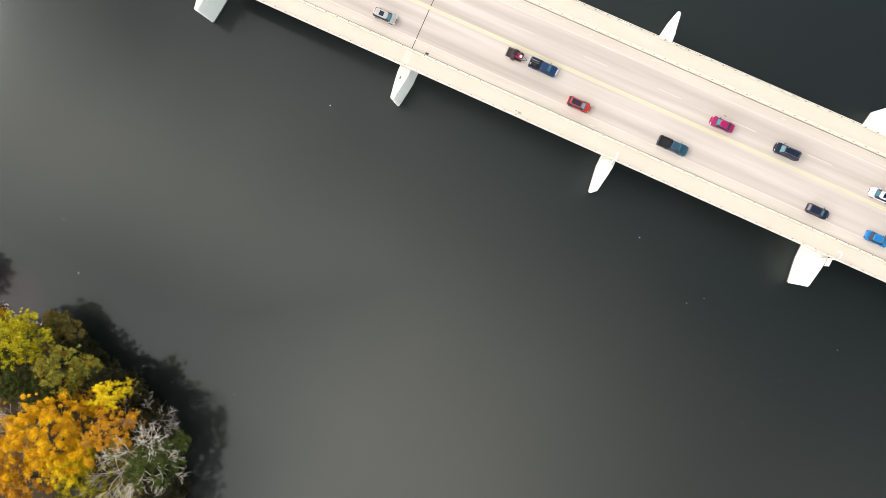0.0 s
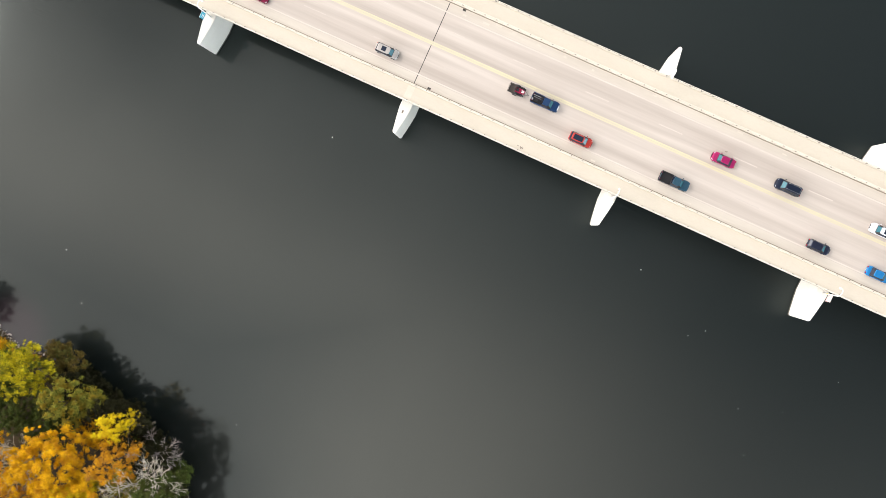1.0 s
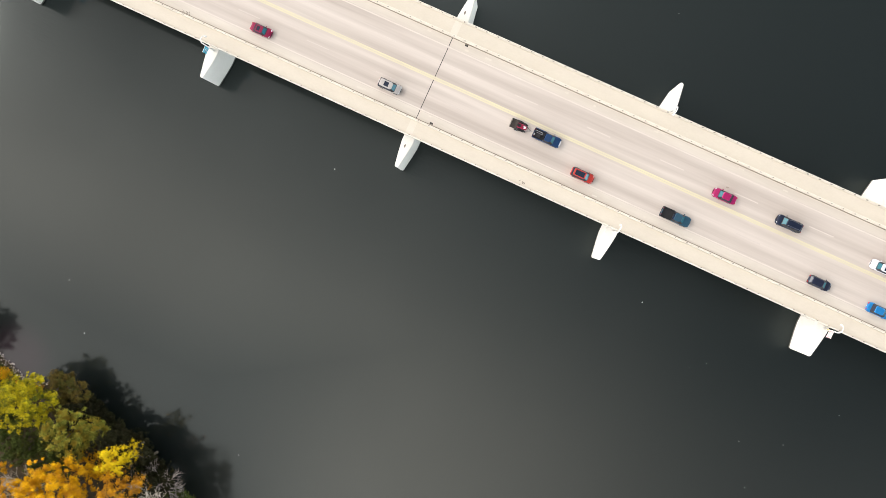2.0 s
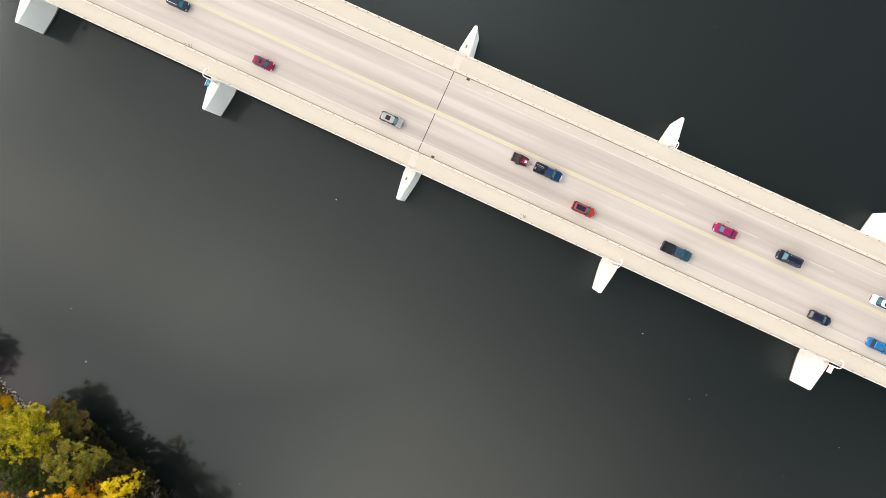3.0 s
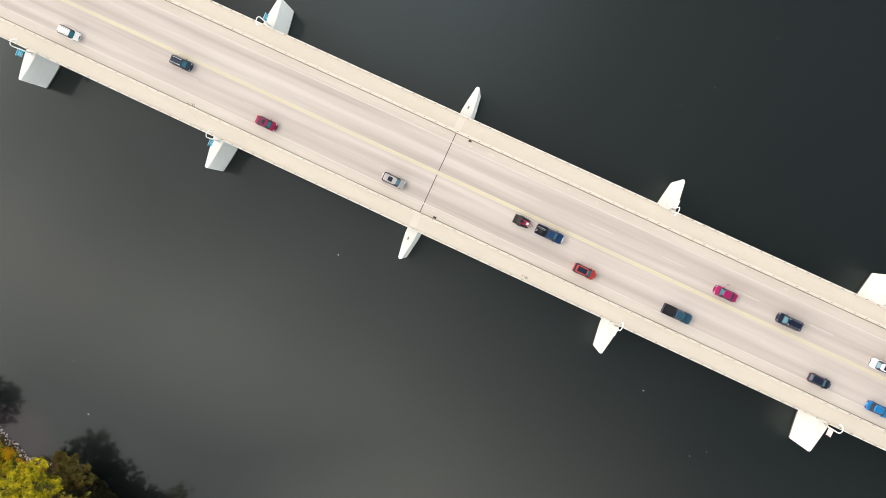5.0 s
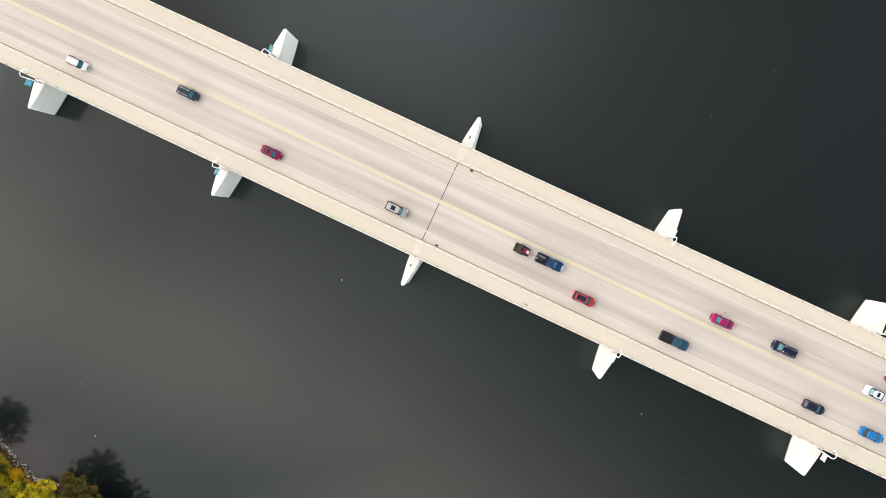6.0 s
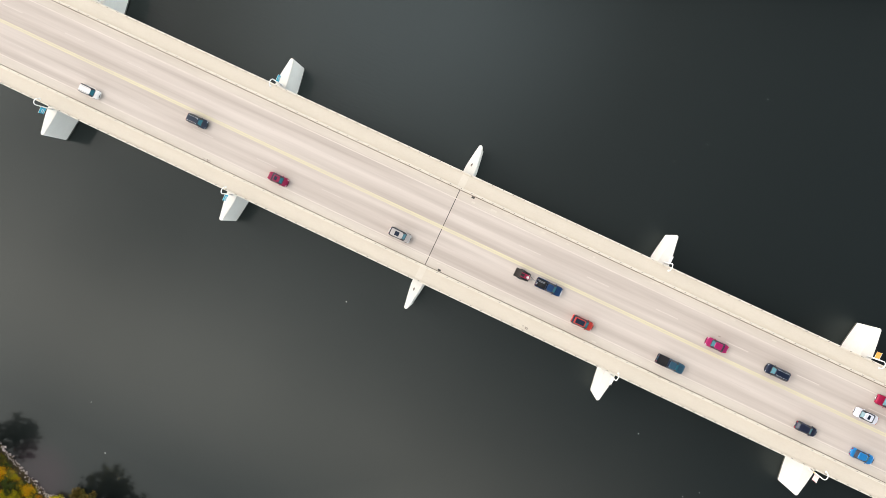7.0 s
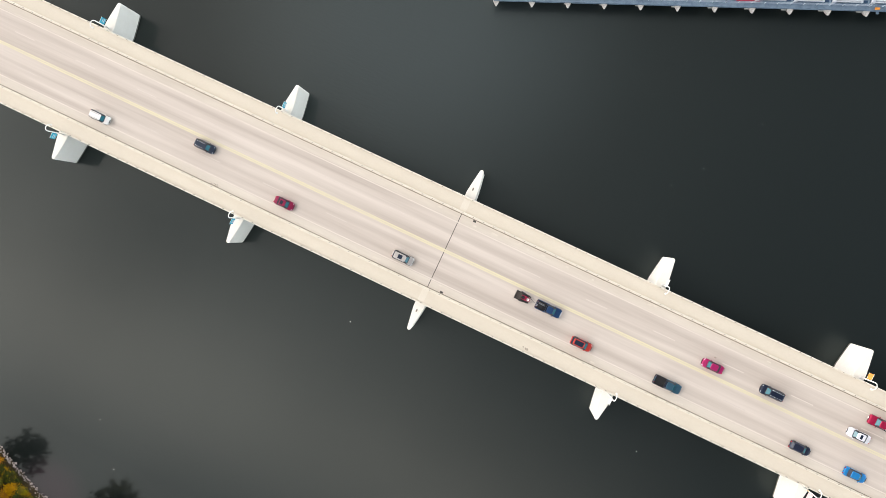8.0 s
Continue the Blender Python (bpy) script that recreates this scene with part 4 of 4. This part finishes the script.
hoist = Soup().box(-2.4, 2.4, 1.0, 1.2, DZ + .25, DZ + .55).box(-2.4, 2.4, 1.65, 1.85, DZ + .25, DZ + .55).box(-2.5, -2.3, .95, 1.95, DZ, DZ + .6).box(2.3, 2.5, .95, 1.95, DZ, DZ + .6)
hoist = hoist.mesh("hoist_frame", M_DAMWHITE, bevel=.03)
drum = Soup().tube([(-2.2, 1.43, DZ + .55), (2.2, 1.43, DZ + .55)], .18, 12).mesh("hoist_drum", M_DAMWHITE)
gear = Soup().box(-3.0, -2.55, .85, 1.55, DZ, DZ + .75).mesh("gear_case", M_DAMWHITE, bevel=.06)
strut = Soup().tube([(-3.4, .7, DZ + .1), (-2.9, 1.1, DZ + .9)], .06, 6).mesh("strut", M_DAMWHITE)
for i in range(25):
    p = part("pier", dam_pier, None, dam, "damp concrete pier")
    p.location = (.5 + BAY * i, 0, 0)
    part("pier_nose", nose, None, p, "pale pointed concrete nose")
    part("bay_rib", rib, None, dam).location = (.5 + BAY * i, 0, 0)
    for k in range(3):
        bx, by = BAY * i + 1.2 + 1.9 * k + rng.uniform(-.5, .5), rng.uniform(1.0, 2.4)
        part("deck_fitting", Soup().box(bx, bx + rng.uniform(.2, .5), by, by + rng.uniform(.15, .35), DZ, DZ + rng.uniform(.15, .5)), M_DAMRAIL if k else M_STEEL_DARK, dam, bevel=.02)
    if i >= 7:
        h = part("hoist_frame", hoist, None, dam, "white gate hoist frame")
        h.location = (BAY * i + 3.9, 0, 0)
        part("hoist_drum", drum, None, h)
        part("gear_case", gear, None, h)
        part("strut", strut, None, h)
    part("gate", Soup().box(BAY * i + 1.3, BAY * (i + 1) - .3, 3.0, 3.4, -3.1, 2.2), M_STEEL_DARK, dam, "dark steel gate")
part("cover_panel", Soup().box(46.6, 51.0, .75, 2.2, DZ + .03, DZ + .3), M_DAMRED, dam, "dull red cover panel", bevel=.03)
light = part("warning_light", Soup().box(72.2, 73.1, -.15, .25, DZ + .05, DZ + .35), M_BAN_ORANGE, dam, "orange warning light", bevel=.05)
part("bracket", Soup().box(72.8, 73.3, -.75, -.3, DZ - .6, DZ - .4), M_STEEL, light)


# ---- trees ----
def limb(s, p, d, length, r, depth, out, rnd, spread=0.6, up=0.25, sides=5, kids=3, thin=.5, crook=.16):
    """A tapered, slightly crooked limb with its own limbs; ends are gathered in out."""
    pts, rad = [p], [r]
    q = p
    for i in range(3):
        d = (d + Vector((rnd.gauss(0, crook), rnd.gauss(0, crook), rnd.gauss(0, .1) + up * .2))).normalized()
        q = q + d * (length / 3)
        pts.append(q)
        rad.append(r * (1 - .2 * (i + 1)))
    s.tube(pts, rad, sides, caps=False)
    out.append((q, depth))
    if depth == 0:
        return
    for k in range(kids):
        a = rnd.uniform(0, 2 * math.pi)
        o = d.orthogonal().normalized()
        o = Matrix.Rotation(a + 2 * math.pi * k / kids, 3, d) @ o
        nd = (d + o * rnd.uniform(spread * .7, spread * 1.4)).normalized()
        st = pts[rnd.choice((2, 3, 3))]
        limb(s, st, nd, length * rnd.uniform(.58, .8), r * thin, depth - 1, out, rnd, spread, up, max(3, sides - 1), kids, thin, crook)


def leaf_mass(centres, count, size, rnd, squash=0.75, flat=0.0):
    """Many small folded leaf sprays around clump centres: (place, radius). Returns a mesh with loose islands."""
    g = np.random.RandomState(rnd.randrange(1 << 30))
    w = np.array([r ** 2 for _, r in centres])
    pick = g.choice(len(centres), count, p=w / w.sum())
    c = np.array([tuple(p) for p, _ in centres])[pick]
    r = np.array([r for _, r in centres])[pick]
    u = g.normal(size=(count, 3))
    u /= np.linalg.norm(u, axis=1)[:, None]
    pos = c + u * (r * np.minimum(1.9, np.abs(g.normal(0, .62, count)) + .12))[:, None] * [1, 1, squash]
    nrm = u + g.normal(scale=.55, size=(count, 3)) + [0, 0, .8]
    nrm /= np.linalg.norm(nrm, axis=1)[:, None]
    a = np.cross(nrm, g.normal(size=(count, 3)))
    a /= np.linalg.norm(a, axis=1)[:, None]
    b2 = np.cross(nrm, a)
    sz = size * g.uniform(.55, 1.35, count)[:, None]
    v = np.empty((count, 4, 3))
    v[:, 0] = pos - a * sz
    v[:, 1] = pos + b2 * sz * .6 + nrm * sz * .15
    v[:, 2] = pos + a * sz
    v[:, 3] = pos - b2 * sz * .6 + nrm * sz * .15
    f = np.arange(count * 4).reshape(-1, 4)
    tri = np.concatenate([f[:, [0, 1, 2]], f[:, [0, 2, 3]]])
    return v.reshape(-1, 3), tri


def leafy_tree(x, y, h, r, leaf, label, seed, count=9000, size=0.22, dense=1.0, bark=None, name="tree"):
    rnd = random.Random(seed)
    z0 = land(x, y) - .3
    th = empty(name, label, "shrub" if name == "shrub" else "tree", "trees on the wooded bank")
    s, ends = Soup(), []
    trunk = h * (.32 if name == "tree" else .12)
    lean = Vector((rnd.gauss(0, .04), rnd.gauss(0, .04), 1))
    k = max(.08, h * .018)
    s.tube([(0, 0, 0), lean * (trunk * .5), lean * trunk], [k * 1.5, k, k * .85], 8, caps=False)
    top = lean * trunk
    for i in range(6):
        a = 2 * math.pi * i / 6 + rnd.uniform(-.4, .4)
        d = Vector((math.cos(a), math.sin(a), rnd.uniform(.5, 1.3))).normalized()
        limb(s, top * rnd.uniform(.8, 1.0), d, r * .42, k * .5, 2, ends, rnd)
    limb(s, top, lean.normalized(), (h - trunk) * .34, k * .7, 2, ends, rnd)
    part("trunk", s, bark or M_BARK, th, smooth=True)
    # clumps: many small lumps in an uneven crown with gaps between them
    half = (h - trunk) * .5
    centre = Vector((0, 0, trunk + half))
    off = Vector((seed * 1.7, seed * .9, 0))
    lumps = []
    for i in range(int((40 + r * 26) * dense)):
        a, e = rnd.uniform(0, 2 * math.pi), math.asin(rnd.uniform(-.5, 1))
        u = Vector((math.cos(a) * math.cos(e), math.sin(a) * math.cos(e), math.sin(e)))
        reach = 1.0 + .55 * noise.noise(u * 1.6 + off)
        q = rnd.uniform(.3, 1.0) ** .6 * reach
        p = centre + Vector((u.x * r * q, u.y * r * q, u.z * half * min(1.05, q)))
        lumps.append((p, (.2 + .62 * rnd.random() ** 1.6) * (.6 + r * .06)))
    for p, dep in ends:
        if dep == 0 and p.xy.length < r * 1.05 and p.z < h:
            lumps.append((p, rnd.uniform(.25, .6)))
    v, t = leaf_mass(lumps, int(count * 1.25), size * .9, rnd)
    me = bpy.data.meshes.new("crown")
    me.from_pydata(v.tolist(), [], t.tolist())
    me.materials.append(leaf)
    part("crown", me, None, th)
    th.location = (x, y, z0)
    return th


def bare_tree(x, y, h, r, mat, label, seed, lean=(0, 0)):
    rnd = random.Random(seed)
    th = empty("bare_tree", label, "tree", "trees on the wooded bank")
    s, ends = Soup(), []
    k = h * .0135
    trunk = h * .42
    top = Vector((lean[0] * .3, lean[1] * .3, trunk))
    s.tube([(0, 0, 0), top * .5, top], [k * 1.4, k, k * .9], 7, caps=False)
    part("trunk", s, mat, th, smooth=True)
    s = Soup()
    for i in range(9):
        a = 2 * math.pi * i / 9 + rnd.uniform(-.4, .4)
        d = Vector((math.cos(a) + lean[0] * .12, math.sin(a) + lean[1] * .12, rnd.uniform(.35, 1.1))).normalized()
        limb(s, top * rnd.uniform(.7, 1), d, r * rnd.uniform(.42, .55), k * .4, 4, ends, rnd, spread=.5, up=.2, sides=5, thin=.68, crook=.09)
    part("branch_crown", s, mat, th)
    th.location = (x, y, land(x, y) - .3)
    return th


BANK_TREES = [
    (-45.6, -86.2, 15.5, 5.5, L_LIME, "yellow-green broadleaf tree on the bank", 24000, .18),
    (-41.2, -84.2, 8.5, 4.2, L_BROWN, "low brown-leaved tree leaning over the water", 16000, .16),
    (-35.8, -88.9, 13.0, 4.6, L_OLIVE, "olive-green tree turning yellow", 19000, .17),
    (-32.6, -87.6, 10.0, 2.8, L_OLIVE, "narrow olive-green tree at the water", 6000, .16),
    (-24.6, -87.6, 17.5, 2.6, L_YELLOW, "small bright yellow tree at the water", 7000, .15),
    (-32.3, -100.2, 15.5, 8.4, L_GOLD, "broad golden autumn tree above the others", 66000, .155),
    (-27.0, -103.5, 14.0, 4.0, L_YELLOW, "yellow-gold tree beside the broad golden one", 9000, .17),
    (-21.2, -92.5, 18.0, 4.4, L_ORANGE, "orange-brown autumn tree beside bare branches", 11000, .16),
    (-29.6, -92.6, 9.0, 3.0, L_GOLD, "small golden tree between taller crowns", 6000, .16),
    (-11.8, -95.6, 18.0, 4.8, L_GREEN, "dark green bushy tree at the water", 24000, .17),
]
WOOD_TREES = [
    (-34.0, -111.5, 13.0, 6.4, L_ORANGE, "rusty orange autumn tree", 18000, .17),
    (-22.5, -108.0, 11.0, 5.6, L_LIME, "yellowing tree among bare branches", 12000, .17),
    (-13.8, -105.5, 9.5, 4.6, L_OLIVE, "olive tree under bare branches", 10000, .17),
    (-43.5, -95.0, 10.5, 5.0, L_GREEN, "dull green tree in the wood", 12000, .18),
    (-51.0, -94.0, 8.5, 4.2, L_GREEN, "dark green tree in the wood", 9000, .18),
    (-43.5, -106.0, 13.0, 6.4, L_GOLD, "golden tree in the wood", 16000, .18),
    (-30.0, -125.0, 13.0, 6.5, L_OLIVE, "olive tree in the wood", 10000, .24),
    (-16.0, -118.0, 11.0, 5.5, L_GREEN, "green tree in the wood", 9000, .23),
    (-70.0, -86.2, 14.5, 5.0, L_GREEN, "dark green tree standing at the bank", 30000, .22),
    (-58.0, -103.0, 13.0, 6.0, L_ORANGE, "orange-brown tree in the wood", 10000, .22),
    (-72.0, -101.0, 12.0, 6.0, L_OLIVE, "olive tree in the wood", 8000, .24),
    (-88.0, -93.0, 12.0, 5.5, L_GOLD, "golden tree in the wood", 8000, .24),
    (-37.5, -94.5, 9.0, 4.4, L_GREEN, "shaded dark green tree under taller crowns", 9000, .18),
    (-7.2, -106.4, 13.0, 4.6, L_GREEN, "dark green tree at the end of the point", 10000, .18),
    (-20.0, -99.0, 8.0, 3.8, L_OLIVE, "shaded olive tree under bare branches", 8000, .16),
]
# low trees added to fill the dark reflection; L_SHADE leaves carry painted shade
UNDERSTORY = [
    (-28.0, -88.4, 11.0, 3.6, L_SHADE, "low tree added under the yellow crown, shade in its leaf colour", 13000, .17),
    (-21.6, -88.9, 12.0, 3.6, L_SHADE, "thin-leaved tree added at the water, shade in its leaf colour", 13000, .16),
    (-16.6, -91.6, 13.0, 3.8, L_SHADE, "tree added behind bare twigs, shade in its leaf colour", 13000, .16),
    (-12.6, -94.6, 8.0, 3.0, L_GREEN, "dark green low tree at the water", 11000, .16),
    (-9.4, -99.6, 16.0, 4.0, L_SHADE, "tree added behind the green one, shade in its leaf colour", 14000, .17),
    (-37.4, -86.2, 9.0, 3.0, L_SHADE, "low tree added over the water, shade in its leaf colour", 11000, .16),
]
for i, (x, y, h, r, leaf, label, count, size) in enumerate(BANK_TREES + WOOD_TREES + UNDERSTORY):
    leafy_tree(x, y, h, r, leaf, label, 100 + i, int(count * 1.3), size * .86)
bare_tree(-16.2, -97.0, 23.0, 7.0, M_BARE, "bleached bare tree with many forked branches", 31, (4.0, 3.4))
bare_tree(-17.4, -92.4, 16.5, 5.0, M_TWIG, "bare brown-twigged tree leaning over the water", 32, (2.4, 3.4))
bare_tree(-18.2, -102.6, 15.0, 5.6, M_BARE, "pale bare tree in the wood", 33)
bare_tree(-38.5, -103.0, 16.5, 5.0, M_BARE, "pale bare tree standing among golden crowns", 34)
BANK_SHRUBS = [(-46.6, -84.2, 3.2, 1.9, L_BROWN), (-50.5, -88.2, 3.0, 1.9, L_YELLOW), (-55.0, -90.0, 2.6, 2.0, L_LIME), (-60.5, -88.6, 2.0, 2.0, L_GREEN),
          (-63.5, -87.0, 1.8, 1.7, L_GOLD), (-66.0, -90.0, 2.4, 2.2, L_GREEN), (-69.0, -84.6, 1.6, 1.7, L_ORANGE), (-58.0, -93.5, 3.0, 2.4, L_OLIVE),
          (-31.5, -89.6, 3.0, 2.2, L_GREEN), (-22.5, -93.6, 3.2, 2.3, L_GREEN), (-38.0, -93.0, 5.0, 3.0, L_GREEN), (-27.5, -92.5, 4.0, 2.5, L_BROWN),
          (-62.5, -91.5, 2.0, 2.0, L_GOLD), (-71.5, -88.0, 2.2, 2.0, L_GOLD), (-12.5, -105.5, 4.0, 2.8, L_BROWN), (-53.0, -94.5, 4.0, 2.6, L_LIME)]
SHORE_SHRUBS = [(-57.0, -88.0, 1.5, 1.5, L_GOLD), (-58.6, -89.8, 1.6, 1.6, L_LIME), (-61.8, -86.8, 1.2, 1.3, L_OLIVE), (-65.2, -85.2, 1.4, 1.5, L_GREEN),
          (-67.4, -86.8, 1.6, 1.6, L_OLIVE), (-64.4, -89.2, 1.8, 1.7, L_ORANGE), (-60.6, -91.0, 2.0, 1.8, L_LIME), (-56.0, -92.0, 2.4, 2.0, L_OLIVE),
          (-53.6, -89.4, 1.8, 1.6, L_GREEN), (-72.0, -83.4, 1.4, 1.6, L_ORANGE), (-74.5, -84.0, 1.8, 1.8, L_GOLD), (-69.5, -89.5, 2.2, 2.0, L_LIME),
          (-75.5, -87.5, 2.4, 2.2, L_ORANGE), (-67.5, -93.0, 2.6, 2.4, L_OLIVE), (-63.0, -95.0, 2.8, 2.6, L_GREEN), (-79.0, -82.0, 2.0, 2.0, L_GOLD)]
for i, (x, y, h, r, leaf) in enumerate(BANK_SHRUBS + SHORE_SHRUBS):
    leafy_tree(x, y, h, r, leaf, "low autumn shrub on the bank", 300 + i, 2600, .13, .6, name="shrub")

for i in range(44):
    x = -81 + .76 * i + rng.uniform(-.4, .4)
    leaf = rng.choice((L_GOLD, L_LIME, L_OLIVE, L_GREEN, L_ORANGE, L_GREEN, L_BROWN))
    leafy_tree(x, shore(x) - rng.uniform(1.5, 3.2), rng.uniform(.9, 1.7), rng.uniform(.8, 1.35), leaf, "small bright shrub above the shore stones", 400 + i, 900, .11, .4, name="shrub")

# shrubs added over the bare bank, their near-black leaves painted as shade
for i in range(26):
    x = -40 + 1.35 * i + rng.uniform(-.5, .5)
    leafy_tree(x, shore(x) - rng.uniform(-.1, 1.3), rng.uniform(2.2, 4.2), rng.uniform(1.5, 2.2), L_SHADE, "low waterline shrub with shade in its leaf colour", 500 + i, 2400, .14, .6, name="shrub")

# pale stones along the waterline
s = Soup()
for i in range(520):
    x = rng.uniform(-92, -48)
    y = shore(x) + rng.gauss(-.35, .28)
    r = rng.uniform(.07, .26)
    rot = Matrix.Rotation(rng.uniform(0, 6.3), 3, "Z")
    vs = []
    for p in ((1, 0, 0), (-1, 0, 0), (0, 1, 0), (0, -1, 0), (0, 0, 1), (0, 0, -1)):
        q = rot @ Vector((p[0] * r * rng.uniform(.8, 1.4), p[1] * r * rng.uniform(.7, 1.2), p[2] * r * rng.uniform(.5, .8)))
        vs.append((x + q.x, y + q.y, max(.02, land(x, y)) + q.z + r * .2))
    s.add(vs, [(0, 2, 4), (2, 1, 4), (1, 3, 4), (3, 0, 4), (2, 0, 5), (1, 2, 5), (3, 1, 5), (0, 3, 5)])
stones = new("shore_stones", s.mesh("shore_stones", M_ROCK))
tagged(stones, "pale broken stones along the waterline", "stones", kind="stuff")

# floating flecks of foam
FLECKS = [(-12.1, -22.3), (52.0, -20.8), (67.6, -26.2), (65.1, -28.3), (93.4, -24.6), (79.3, -36.9), (86.8, -34.0), (84.0, -44.4), (-52.4, -65.0), (-45.2, -73.5),
          (-6.3, -82.0), (46.0, 48.9), (39.4, 36.3), (35.1, 30.7)]
s = Soup()
for x, y in FLECKS:
    r = rng.uniform(.06, .12)
    s.prism([(x + r * math.cos(t) * rng.uniform(.7, 1.3), y + r * math.sin(t)) for t in [2 * math.pi * k / 7 for k in range(7)]], .0, .03, .6)
flecks = new("foam_flecks", s.mesh("foam_flecks", M_BAR))
tagged(flecks, "small white flecks floating on the river", "foam", kind="stuff")

# ---- true size: the plan above is drawn at ten elevenths; vehicles and their loads are already full size ----
FULL = 1.1
for ob in list(scene.objects):
    if ob.parent is None and ob.type in {"MESH", "EMPTY"}:
        x, y, z = ob.location
        if ob.get("category") in {"car", "pickup truck", "trailer", "mower", "cargo"}:
            ob.location = (x * FULL, y * FULL, DECK * FULL + (z - DECK))
        else:
            ob.location = (x * FULL, y * FULL, z * FULL)
            ob.scale = (FULL, FULL, FULL)
